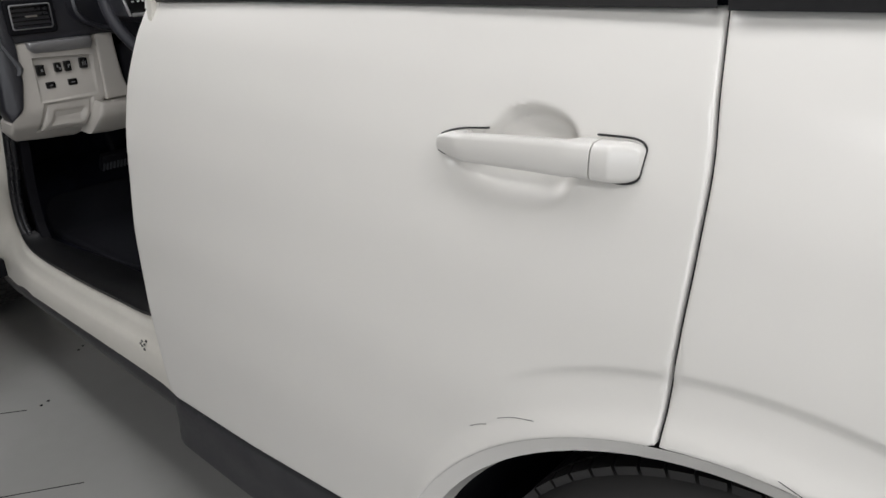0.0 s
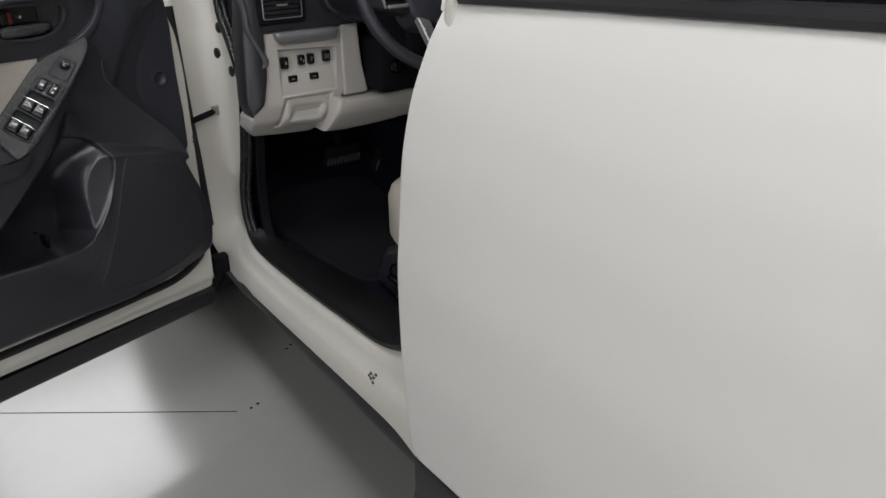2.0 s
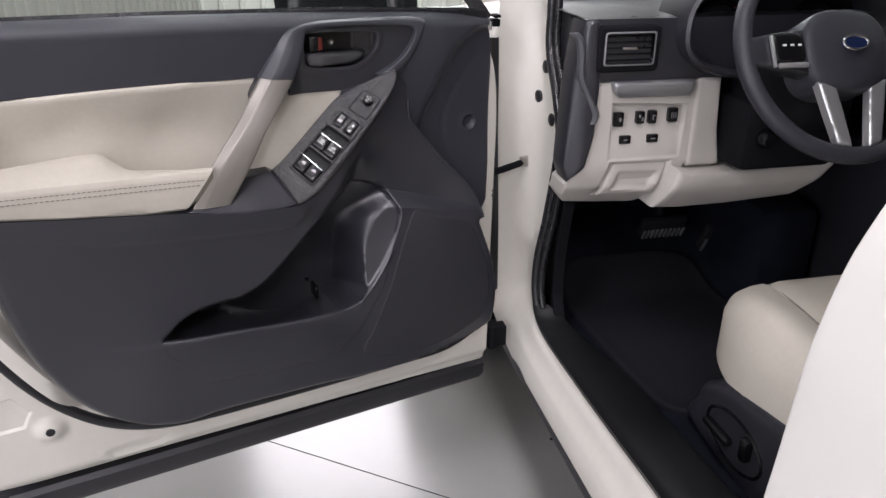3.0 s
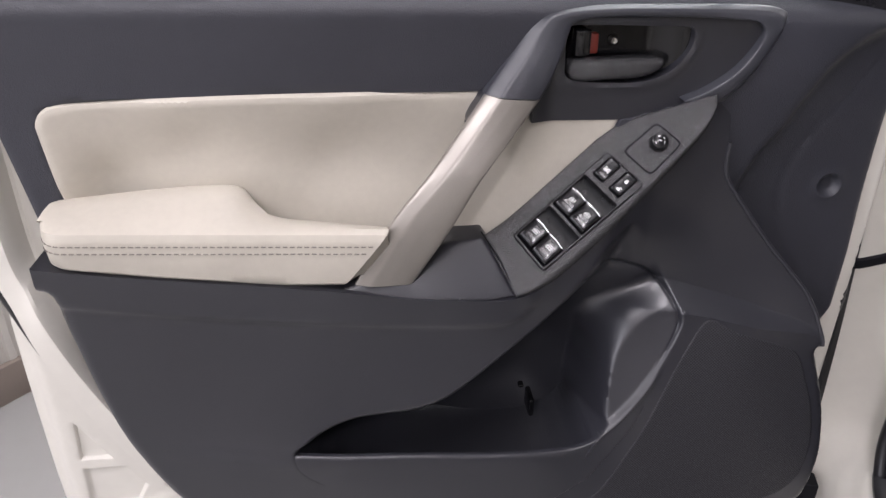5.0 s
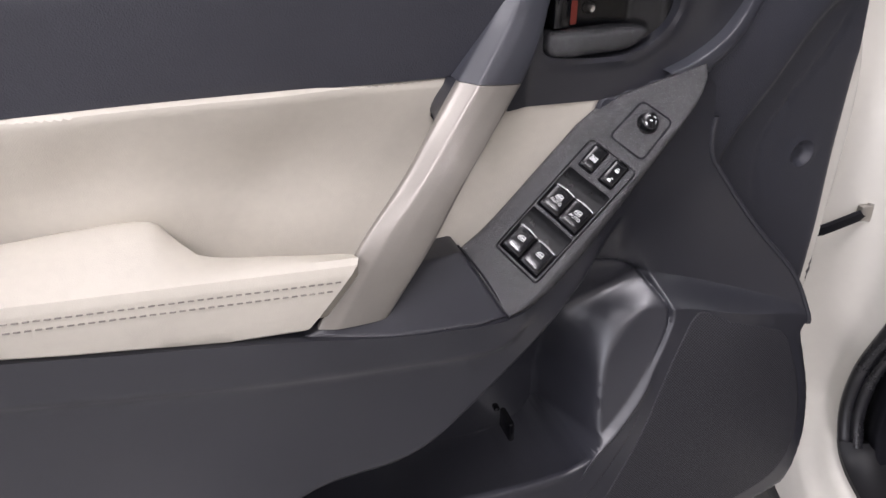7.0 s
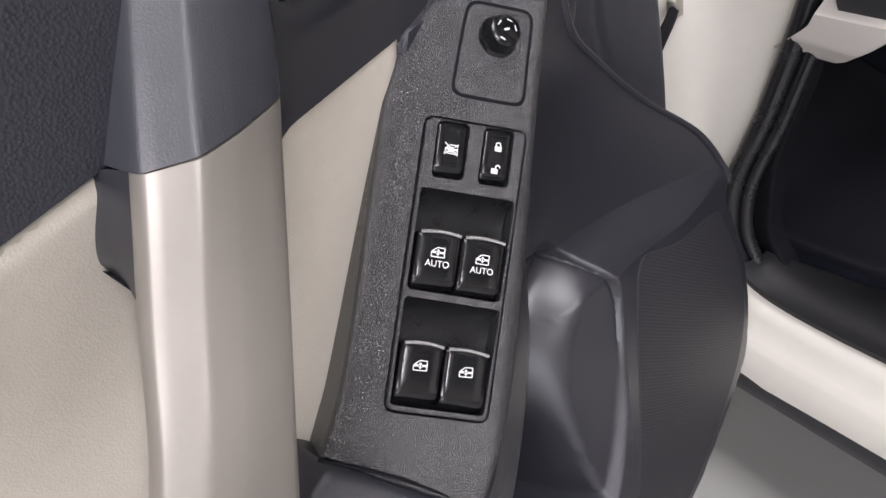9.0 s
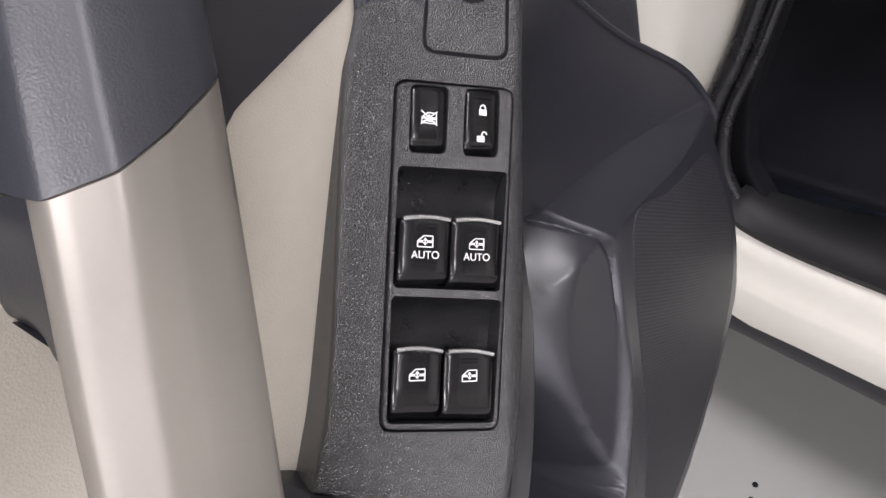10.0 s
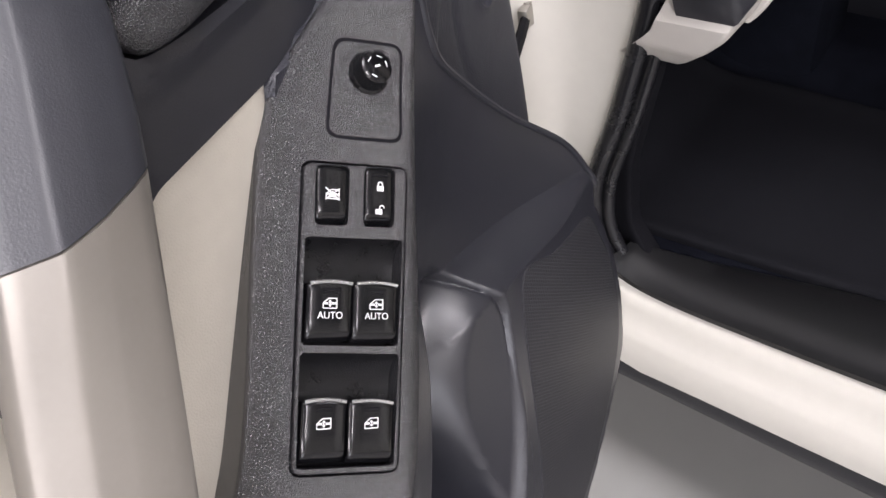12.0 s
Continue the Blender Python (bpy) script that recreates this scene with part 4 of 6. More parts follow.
# instrument binnacle and steering column
def hood_ring(x, ry, rz):
    return [(x, 0.452 + ry * math.copysign(abs(math.cos(a)) ** 0.75, math.cos(a)), 1.040 + rz * math.copysign(abs(math.sin(a)) ** 0.8, math.sin(a)) * (1.25 if math.sin(a) > 0 else 1.0))
            for a in np.linspace(0, 2 * math.pi, 48, endpoint=False)]


part("binnacle_hood", loft([hood_ring(-0.66, 0.205, 0.085), hood_ring(-0.57, 0.208, 0.090), hood_ring(-0.552, 0.204, 0.087), hood_ring(-0.548, 0.198, 0.082), hood_ring(-0.556, 0.192, 0.077), hood_ring(-0.63, 0.180, 0.066)], closed=True),
     MOULD, dash, "charcoal instrument hood")
for gy, gz in ((0.352, 1.030), (0.552, 1.030)):
    g = part("gauge", lathe([(0.0, 0.0), (0.044, 0.0), (0.050, 0.014), (0.055, 0.016), (0.058, -0.01)], 32, pose(-0.632, gy, gz, 0, 90, 0)), GLOSS, dash, "round instrument dial with metal rim")
    part("dial_ring", tube([(-0.622, gy + 0.030 * math.cos(a), gz + 0.030 * math.sin(a)) for a in np.linspace(0.3, 3.6, 24)], 0.0030, 6), SPOKE, g)
    part("needle_hub", lathe([(0, 0.012), (0.007, 0.011), (0.013, 0.004), (0.014, 0)], 16, pose(-0.622, gy - 0.004, gz, 0, 90, 0)), SPOKE, g)
part("dial_backing", rbox(-0.64, 0.475, 1.02, 0.02, 0.40, 0.26, 0.01), DEEP, dash)
part("warning_lamp", rbox(-0.622, 0.385, 1.072, 0.004, 0.014, 0.007, 0.001), RED, dash, "red mark on the dial")
part("column_cover", join(rbox(-0.50, 0.43, 0.955, 0.22, 0.11, 0.12, 0.03, 3), rbox(-0.56, 0.46, 0.86, 0.12, 0.20, 0.13, 0.02)), DEEP, dash, "black steering column cover")
part("ignition_barrel", lathe([(0, 0.02), (0.012, 0.02), (0.017, 0.012), (0.018, 0)], 20, pose(-0.50, 0.40, 0.86, 0, 90, 0)), GLOSS, dash)


def build_steering_wheel():
    m = Matrix.Translation((-0.385, 0.421, 1.030)) @ Matrix.Rotation(radians(90), 4, "Z") @ Matrix.Rotation(radians(90 - 31), 4, "X")
    w = thing("steering_wheel", m, "black leather steering wheel with silver spokes", "steering wheel")
    part("rim", tube([(0.167 * math.cos(a), 0.167 * math.sin(a), 0) for a in np.linspace(0, 2 * math.pi, 64, endpoint=False)], 0.0140, 12, closed=True), SOFT, w, "black leather rim")
    hub = [(0.075 * (1 if abs(math.cos(a)) < 2 else 1) * math.copysign(abs(math.cos(a)) ** 0.7, math.cos(a)),
            0.066 * math.copysign(abs(math.sin(a)) ** 0.7, math.sin(a)) - 0.004) for a in np.linspace(0, 2 * math.pi, 40, endpoint=False)]
    part("hub", region(hub, 0.006, lambda P: 0.030 - 2.2 * (P[:, 0] ** 2 + P[:, 1] ** 2), depth=0.05, rim=0.010, rim_w=0.014), SOFT, w, "padded black hub")
    for s in (-1, 1):
        arm = part("spoke", region([(s * 0.064, 0.035), (s * 0.172, 0.020), (s * 0.173, -0.018), (s * 0.068, -0.040)], 0.008, lambda P: 0.014 - 0.05 * np.abs(P[:, 0] - s * 0.12), depth=0.02, rim=0.004), MOULD, w)
        part("spoke_buttons", region(rrect(min(s * 0.076, s * 0.128), -0.022, max(s * 0.076, s * 0.128), 0.024, 0.010), 0.006, lambda P: 0.021 - 0.05 * np.abs(P[:, 0] - s * 0.10), depth=0.012, rim=0.003),
             GLOSS, arm, "black spoke buttons")
        part("spoke_trim", join(rbox(s * 0.100, -0.027, 0.019, 0.050, 0.008, 0.006, 0.002), rbox(s * 0.130, -0.004, 0.018, 0.005, 0.050, 0.006, 0.002)), SPOKE, arm)
        for i in range(3):
            part("button_mark", rbox(s * (0.086 + 0.013 * i), 0.004, 0.0215, 0.006, 0.003, 0.001, 0), PRINT, arm, smooth=False)
        part("lower_spoke", region([(s * 0.030, -0.056), (s * 0.060, -0.052), (s * 0.050, -0.100), (s * 0.038, -0.150), (s * 0.014, -0.156), (s * 0.022, -0.10)], 0.006,
                                   lambda P: 0.016 + 0.05 * (P[:, 1] + 0.06), depth=0.012, rim=0.004), SPOKE, w, "silver lower spoke")
    em = part("emblem", lathe([(0.0, 0.0345), (0.020, 0.034), (0.0215, 0.031), (0.022, 0.028)], 32, Matrix.Diagonal((0.98, 0.50, 1, 1))), BLUE, w, "oval blue emblem with chrome edge")
    part("emblem_rim", tube([(0.0212 * math.cos(a), 0.0110 * math.sin(a), 0.0345) for a in np.linspace(0, 2 * math.pi, 36, endpoint=False)], 0.0020, 6, closed=True), CHROME, em)


build_steering_wheel()


# ---- driver's seat ----
def build_seat():
    s = thing("driver_seat", pose(-0.068, 0.0, 0.0), "beige leather driver's seat with black side trim", "car seat")
    yc, hw = 0.47, 0.235

    def top(P):
        x, y = P[:, 0], P[:, 1] - yc
        z = 0.640 + 0.022 * ss(np.abs(y), 0.11, 0.19) * ss(x, -0.30, -0.16) - 0.03 * ss(np.abs(y), 0.20, 0.245)
        z = z + 0.010 * ss(-x, 0.05, 0.22) - 0.08 * ss(-x, 0.26, 0.365) ** 2 - 0.007 * np.exp(-((np.abs(y) - 0.118 - 0.04 * (x + 0.1)) / 0.008) ** 2)
        return z
    cu = spline([(-0.346, yc - 0.03), (-0.332, yc - 0.125), (-0.280, yc - 0.198), (-0.17, yc - hw - 0.004), (-0.02, yc - hw - 0.006), (0.25, yc - hw), (0.25, yc + hw), (-0.05, yc + hw), (-0.25, yc + hw), (-0.325, yc + 0.18), (-0.345, yc + 0.10)], 5, True)
    part("cushion", region(cu, 0.012, top, floor=0.53, rim=0.04, rim_w=0.05), LEATHER, s, "beige leather seat cushion")
    for sg in (-1, 1):
        part("seam", tube([(x, yc + sg * (0.118 + 0.04 * (x + 0.1)), float(top(np.array([[x, yc + sg * (0.118 + 0.04 * (x + 0.1))]]))[0]) + 0.0005) for x in np.linspace(-0.29, 0.2, 24)], 0.0018, 6), THREAD, s)
    bk = loft([[(0.20 + 0.10 * t + 0.05 * math.cos(a) * 1.6, yc + (hw - 0.02 * t) * math.copysign(abs(math.sin(a)) ** 0.6, math.sin(a)), 0.60 + 0.60 * t) for a in np.linspace(0, 2 * math.pi, 28, endpoint=False)]
               for t in np.linspace(0, 1, 8)], closed=True, caps=True)
    part("backrest", bk, LEATHER, s, "beige leather backrest")
    tr = region(spline([(-0.23, 0.40), (-0.245, 0.47), (-0.215, 0.515), (-0.13, 0.546), (0.02, 0.57), (0.22, 0.60), (0.24, 0.40)], 5, True), 0.012, flat(-0.222), depth=0.03, rim=0.012, rim_w=0.016,
                place=lambda p: (p[0], -p[2], p[1]))
    t = part("side_trim", tr, MOULD, s, "black plastic seat side trim")
    part("seat_switch", rbox(-0.16, 0.215, 0.455, 0.07, 0.016, 0.014, 0.005), GLOSS, t)
    part("seat_switch", rbox(-0.085, 0.215, 0.475, 0.018, 0.016, 0.04, 0.005), GLOSS, t)
    part("switch_ring", tube([(-0.125 + 0.075 * math.cos(a), 0.221, 0.46 + 0.042 * math.sin(a)) for a in np.linspace(0, 2 * math.pi, 30, endpoint=False)], 0.003, 6, closed=True), GLOSS, t)
    part("seat_base", rbox(-0.02, yc, 0.43, 0.44, 0.38, 0.08, 0.01), DEEP, s)


build_seat()
part("centre_console", rbox(-0.35, 0.80, 0.60, 0.9, 0.18, 0.42, 0.03), MOULD, dash, "charcoal centre console")

# ---- the open front door; its own axes: x towards the hinge, y up, z out of the trim ----
ANG = radians(-73.88)
DX_, DY_ = math.cos(ANG), math.sin(ANG)
DOOR_M = Matrix(((-DX_, 0, -DY_, -0.732), (-DY_, 0, DX_, -0.043), (0, 1, 0, 0), (0, 0, 0, 1)))
fdoor = thing("front_door", DOOR_M, "open white front door with dark and beige trim inside", "car door")

TRIM_LOW = [(-0.893, 0.80), (-0.890, 0.770), (-0.884, 0.735), (-0.872, 0.668), (-0.852, 0.594), (-0.808, 0.505), (-0.735, 0.438), (-0.660, 0.411), (-0.580, 0.415), (-0.454, 0.417),
            (-0.306, 0.417), (-0.152, 0.433), (-0.062, 0.456), (-0.036, 0.478), (-0.026, 0.532), (-0.030, 0.580)]


def build_door_shell():
    rim = spline([(-0.985, 1.075), (-0.990, 0.95), (-0.990, 0.75), (-0.992, 0.60), (-0.990, 0.42), (-0.975, 0.345), (-0.93, 0.318), (-0.676, 0.314), (-0.343, 0.309), (-0.03, 0.304),
                  (0.002, 0.306), (0.012, 0.34), (0.014, 0.60), (0.017, 0.78), (0.017, 0.88), (0.010, 0.95), (-0.004, 1.0), (-0.004, 1.06)], 5)
    tri = [(-0.944, 0.574), (-0.948, 0.514), (-0.908, 0.514)]
    quad = [(-0.947, 0.499), (-0.950, 0.438), (-0.889, 0.438), (-0.874, 0.466), (-0.897, 0.500)]
    slot = rrect(-0.778, 0.331, -0.672, 0.347, 0.006)

    ws = spline([(-0.982, 1.06), (-0.985, 0.90), (-0.983, 0.80), (-0.969, 0.748), (-0.946, 0.674), (-0.913, 0.596), (-0.865, 0.509), (-0.816, 0.449), (-0.76, 0.405), (-0.69, 0.378), (-0.60, 0.368),
                 (-0.40, 0.366), (-0.20, 0.368), (-0.10, 0.372), (-0.03, 0.40), (0.000, 0.44)], 6)
    high = [(x + 0.009 * (1 if x < -0.4 else -1), y + 0.009) for x, y in ws] + [(-0.03, 1.2), (-0.97, 1.2)]

    def inner(P):
        hd = -sd(P, high)
        w = 0.040 * ss(hd, 0.0, 0.006) * (1 - ss(hd, 0.030, 0.040)) * (1 - ss(P[:, 0], -0.84, -0.78))
        for q in (tri, quad):
            w -= 0.005 * ss(-sd(P, q), -0.001, 0.003)
        w -= 0.005 * ss(-sd(P, slot), -0.001, 0.004)
        # the sheet dips behind the map pocket
        w -= 0.050 * ss(P[:, 0], -0.72, -0.68) * (1 - ss(P[:, 0], -0.22, -0.18)) * ss(P[:, 1], 0.47, 0.51) * (1 - ss(P[:, 1], 0.84, 0.88))
        d = np.hypot(P[:, 0] + 0.854, P[:, 1] - 0.424)
        w += 0.010 * (1 - ss(d, 0.012, 0.026))
        w -= 0.010 * (1 - ss(P[:, 1], 0.318, 0.335))
        # rear shut face falls away in a step
        w -= 0.016 * (1 - ss(P[:, 0], -0.982, -0.962)) + 0.010 * (1 - ss(P[:, 0], -0.940, -0.925)) * ss(P[:, 1], 0.70, 0.80)
        return w
    bands = []
    for q in (tri, quad):
        edge = spaced(np.asarray(q, float), 0.003)
        mid = np.mean(q, axis=0)
        bands += [mid + (edge - mid) * f for f in (1.10, 1.03, 1.0, 0.96, 0.90, 0.84)]
    hp = spaced(np.asarray(high, float), 0.005)
    ht = np.roll(hp, -1, 0) - np.roll(hp, 1, 0)
    hn = np.c_[-ht[:, 1], ht[:, 0]] / (np.linalg.norm(ht, axis=1)[:, None] + 1e-9)
    if np.mean(sd(hp + hn * 0.001, high)) > 0:
        hn = -hn
    for off in (-0.002, 0.0, 0.0015, 0.003, 0.0045, 0.006, 0.008, 0.012, 0.029, 0.032, 0.035, 0.038, 0.041):
        q = hp + hn * off
        bands.append(q[np.abs(sd(q, high) + off) < 0.0008])
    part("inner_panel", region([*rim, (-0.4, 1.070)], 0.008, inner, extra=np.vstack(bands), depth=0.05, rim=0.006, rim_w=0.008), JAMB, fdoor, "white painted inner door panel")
    sk = region([*[(x * 1.004, y - (0.012 if y < 0.5 else 0)) for x, y in rim], (-0.4, 1.075)], 0.03, lambda P: -0.062 - 0.02 * ss(1.05 - P[:, 1], 0, 0.3) + 0.004 * P[:, 0], depth=0.012)
    part("outer_skin", sk, PAINT, fdoor, "white painted outer skin")
    cl = loft([[(x, 0.304, -0.012), (x, 0.296, -0.004), (x, 0.270, -0.006), (x, 0.250, -0.020), (x, 0.246, -0.06), (x, 0.31, -0.085)] for x in np.linspace(-0.985, 0.006, 14)])
    part("lower_cladding", cl, CLAD, fdoor, "dark lower door cladding")
    # black disc painted in for the shade of the hole in the boss
    part("boss_hole_shade", lathe([(0, 0.0005), (0.004, 0.001), (0.0065, 0.0012), (0.0078, -0.001)], 20, pose(-0.854, 0.424, 0.0105)), RUBBER, fdoor, "black disc for the shaded hole in the boss")
    part("weatherstrip", tube([(x, y, 0.0) for x, y in ws], 0.0095, 10), RUBBER, fdoor, "black rubber weatherstrip")
    # latch, striker window and edge button on the rear shut face
    part("latch", join(rbox(-0.975, 0.862, -0.012, 0.022, 0.030, 0.020, 0.003), rbox(-0.985, 0.845, -0.02, 0.02, 0.05, 0.03, 0.004)), RUBBER, fdoor, "black door latch opening")
    part("bump_stop", lathe([(0, 0.012), (0.008, 0.012), (0.012, 0.006), (0.014, 0.0)], 18, pose(-0.962, 0.826, -0.006)), RUBBER, fdoor, "round black rubber bump stop")
    # belt, window frame and glass
    part("belt_seal", loft([[(x, y - 0.010, 0.012), (x, y + 0.003, 0.010), (x, y + 0.007, 0.005), (x, y + 0.006, -0.002), (x, y, -0.006)] for x, y in ((-0.985, 1.086), (-0.6, 1.082), (-0.3, 1.075), (-0.02, 1.059))]), SEALRUB, fdoor, "black window belt seal")
    g = loft([[(x, y, -0.01), (x - 0.0, y + 0.40, -0.12)] for x, y in ((-0.96, 1.05), (-0.5, 1.05), (-0.20, 1.05))])
    bmesh.ops.solidify(g, geom=g.faces[:], thickness=0.004)
    gob = part("window_glass", g, CLEAR, fdoor, "clear door glass wound up")
    gob.visible_shadow = False
    q = loft([[(-0.185, 1.05, -0.012), (-0.185, 1.22, -0.06)], [(-0.04, 1.05, -0.012), (-0.15, 1.22, -0.06)]])
    bmesh.ops.solidify(q, geom=q.faces[:], thickness=0.004)
    qo = part("quarter_light", q, CLEAR, fdoor, "small fixed front quarter glass")
    qo.visible_shadow = False
    part("division_bar", tube([(-0.195, 1.05, -0.008), (-0.20, 1.25, -0.065)], 0.010, 8), RUBBER, fdoor)
    part("window_frame", tube([(-0.012, 1.045, -0.008), (-0.07, 1.13, -0.03), (-0.22, 1.34, -0.09), (-0.45, 1.45, -0.12), (-0.8, 1.46, -0.12), (-0.98, 1.40, -0.11), (-0.985, 1.05, -0.02)], 0.014, 8), RUBBER, fdoor, "black window frame")
    mir = part("mirror", region(spline([(-0.33, 1.13), (-0.34, 1.06), (-0.31, 1.02), (-0.20, 1.03), (-0.16, 1.08), (-0.18, 1.14), (-0.25, 1.16)], 5, True), 0.012, flat(-0.14), depth=0.08, rim=0.015, rim_w=0.02), DEEP, fdoor, "black door mirror outside the glass")
    part("mirror_foot", tube([(-0.14, 1.07, -0.06), (-0.18, 1.08, -0.16)], 0.02, 8), DEEP, mir)
    ck = tube([(-0.02, 0.742, -0.02), (0.03, 0.744, -0.012), (0.075, 0.748, -0.018), (0.112, 0.751, -0.024)], 0.0078, 8, flat=0.6)
    c = part("door_check", ck, DEEP, fdoor, "black door check strap")
    part("check_bracket", join(rbox(0.104, 0.752, -0.022, 0.026, 0.020, 0.010, 0.002), tube([(0.108, 0.764, -0.022), (0.108, 0.740, -0.022)], 0.005, 10)), STEEL, c, "zinc plated check bracket")


build_door_shell()

# -- upper trim: dark sheet from belt to armrest, running forward to the hinge side
INSERT = [*spline([(-0.862, 0.80), (-0.866, 0.85), (-0.8755, 0.90), (-0.882, 0.955), (-0.880, 0.968), (-0.872, 0.977), (-0.858, 0.9815), (-0.82, 0.9838), (-0.772, 0.9855), (-0.68, 0.987), (-0.587, 0.987), (-0.52, 0.9862), (-0.454, 0.985)], 5),
          (-0.415, 0.965), (-0.400, 0.956), (-0.36, 0.956), (-0.305, 0.955), (-0.325, 0.91), (-0.38, 0.85), (-0.44, 0.80), (-0.60, 0.79)]
BEZ = [(-0.404, 0.951), (-0.404, 0.985), (-0.385, 1.03), (-0.372, 1.054), (-0.25, 1.056), (-0.170, 1.052), (-0.180, 1.01), (-0.21, 0.975), (-0.28, 0.955), (-0.312, 0.9495)]
FRONT_ZONE = [*spline([(0.0, 1.044), (-0.04, 1.037), (-0.075, 1.023), (-0.105, 1.000), (-0.123, 0.972), (-0.138, 0.940), (-0.155, 0.912), (-0.168, 0.880)], 4), (-0.22, 0.70), (0.02, 0.55)]
BUMP = (-0.055, 0.862)
ARC = spline([(-0.036, 1.00), (-0.060, 0.968), (-0.086, 0.935), (-0.108, 0.890), (-0.112, 0.86), (-0.106, 0.82), (-0.090, 0.78), (-0.06, 0.72)], 5)
upper_base = plate([(-0.90, 1.05, 0.030), (-0.90, 0.95, 0.026), (-0.90, 0.85, 0.026), (-0.6, 1.06, 0.034), (-0.6, 0.99, 0.028), (-0.6, 0.85, 0.020), (-0.4, 1.05, 0.030), (-0.4, 0.9, 0.018),
                    (-0.25, 1.06, 0.028), (-0.25, 0.9, 0.018), (-0.15, 1.05, 0.032), (-0.12, 1.0, 0.036), (-0.10, 0.9, 0.024), (-0.03, 1.04, 0.014), (-0.03, 0.9, 0.020), (-0.03, 0.75, 0.026), (-0.03, 0.62, 0.030),
                    (-0.16, 0.80, 0.020)])


def upper_h(P):
    w = upper_base(P)
    top = np.interp(P[:, 0], [-0.93, -0.6, -0.3, -0.02], [1.091, 1.086, 1.078, 1.062])
    w = w - 0.022 * ss(P[:, 1] - top, -0.030, 0.0) ** 2.2
    d = line_d(P, ARC)
    w = w - 0.002 * np.exp(-(d / 0.003) ** 2)
    w = w + 0.006 - 0.016 * ss(-sd(P, FRONT_ZONE), -0.004, 0.014)
    w = w - 0.026 * ss(-sd(P, INSERT), 0.0, 0.012) - 0.05 * ss(-sd(P, BEZ), 0.0, 0.012)
    b = np.hypot(P[:, 0] - BUMP[0], P[:, 1] - BUMP[1])
    w = w - 0.006 * (1 - ss(b, 0.006, 0.0145)) + 0.0015 * np.exp(-((b - 0.016) / 0.003) ** 2)
    return w


up_out = [(-0.935, 1.088), (-0.926, 0.98), (-0.916, 0.92), (-0.906, 0.86), (-0.897, 0.80), (-0.890, 0.77), (-0.75, 0.75), (-0.5, 0.75), (-0.30, 0.76), (-0.14, 0.72), (-0.08, 0.67), (-0.035, 0.655), (-0.012, 0.70),
          (-0.008, 0.777), (-0.0075, 0.849), (-0.006, 0.914), (-0.005, 0.968), (-0.007, 1.02), (-0.014, 1.059), (-0.30, 1.076), (-0.6, 1.084)]
bump_rings = np.array([(BUMP[0] + r * math.cos(a), BUMP[1] + r * math.sin(a)) for r in (0.004, 0.007, 0.009, 0.011, 0.013, 0.015, 0.018, 0.022) for a in np.linspace(0, 2 * math.pi, 28, endpoint=False)])
part("upper_trim", region(up_out, 0.006, upper_h, extra=bump_rings, depth=0.02, rim=0.006, rim_w=0.010), SOFT, fdoor, "dark grained upper door trim")

ins_base = plate([(-0.87, 0.97, 0.037), (-0.868, 0.90, 0.036), (-0.862, 0.86, 0.034), (-0.838, 0.905, 0.013), (-0.832, 0.88, 0.010), (-0.79, 0.90, 0.014), (-0.75, 0.975, 0.038), (-0.75, 0.93, 0.018), (-0.75, 0.87, 0.022), (-0.6, 0.975, 0.038), (-0.6, 0.92, 0.014), (-0.6, 0.86, 0.022),
                  (-0.45, 0.97, 0.028), (-0.45, 0.90, 0.013), (-0.45, 0.82, 0.030), (-0.35, 0.94, 0.022), (-0.38, 0.87, 0.024), (-0.82, 0.93, 0.019)])
part("insert_panel", region(INSERT, 0.006, ins_base, depth=0.02, rim=0.006, rim_w=0.009), LEATHER, fdoor, "soft beige leather insert")


# -- armrest with two rows of stitching
def arm_section(s):
    xl = -0.893
    back = spline([(-0.893, 0.880), (-0.885, 0.886), (-0.837, 0.891), (-0.761, 0.897), (-0.705, 0.897), (-0.685, 0.884), (-0.661, 0.872), (-0.617, 0.864), (-0.549, 0.853), (-0.52, 0.85)], 6)
    xb = xl + s * (-0.545 - xl)
    yb = np.interp(xb, back[:, 0], back[:, 1])
    ys = 0.8765 - 0.0145 * s
    ylow = np.interp(xb, [-0.89, -0.878, -0.757, -0.618, -0.54], [0.846, 0.838, 0.822, 0.808, 0.806])
    e = min(1.0, s / 0.11)
    r = math.sqrt(1 - (1 - e) ** 2)
    zf = 0.102 * (0.52 + 0.48 * r)
    g = float(ss(np.array([xb]), -0.700, -0.665)[0])
    pts = [(yb - 0.012 - 0.045 * g, 0.022 + 0.034 * g), (yb - 0.003 - 0.004 * g, 0.032 + 0.026 * g), (yb, 0.042 + 0.021 * g), (yb * 0.65 + ys * 0.35 + 0.0035, 0.060 + 0.009 * g), (yb * 0.3 + ys * 0.7 + 0.005, 0.080), (ys + 0.006, zf - 0.008), (ys + 0.003, zf - 0.002),
           (ys - 0.003, zf), (ys - 0.006, zf + 0.0002), (ys - 0.0088, zf), (ys - 0.0160, zf + 0.0002), (ylow + 0.016, zf - 0.002), (ylow + 0.006, zf - 0.004), (ylow + 0.001, zf - 0.010), (ylow, 0.03)]
    out = []
    for y, z in pts:
        xr = -0.556 + (min(y, 0.872) - 0.862) * 0.78
        xr = xr if z > 0.06 else -0.545
        out.append((xl + 0.014 * (1 - r) * (0.35 + 0.65 * min(1.0, z / 0.1)) + s * (xr - xl), y, z))
    return out


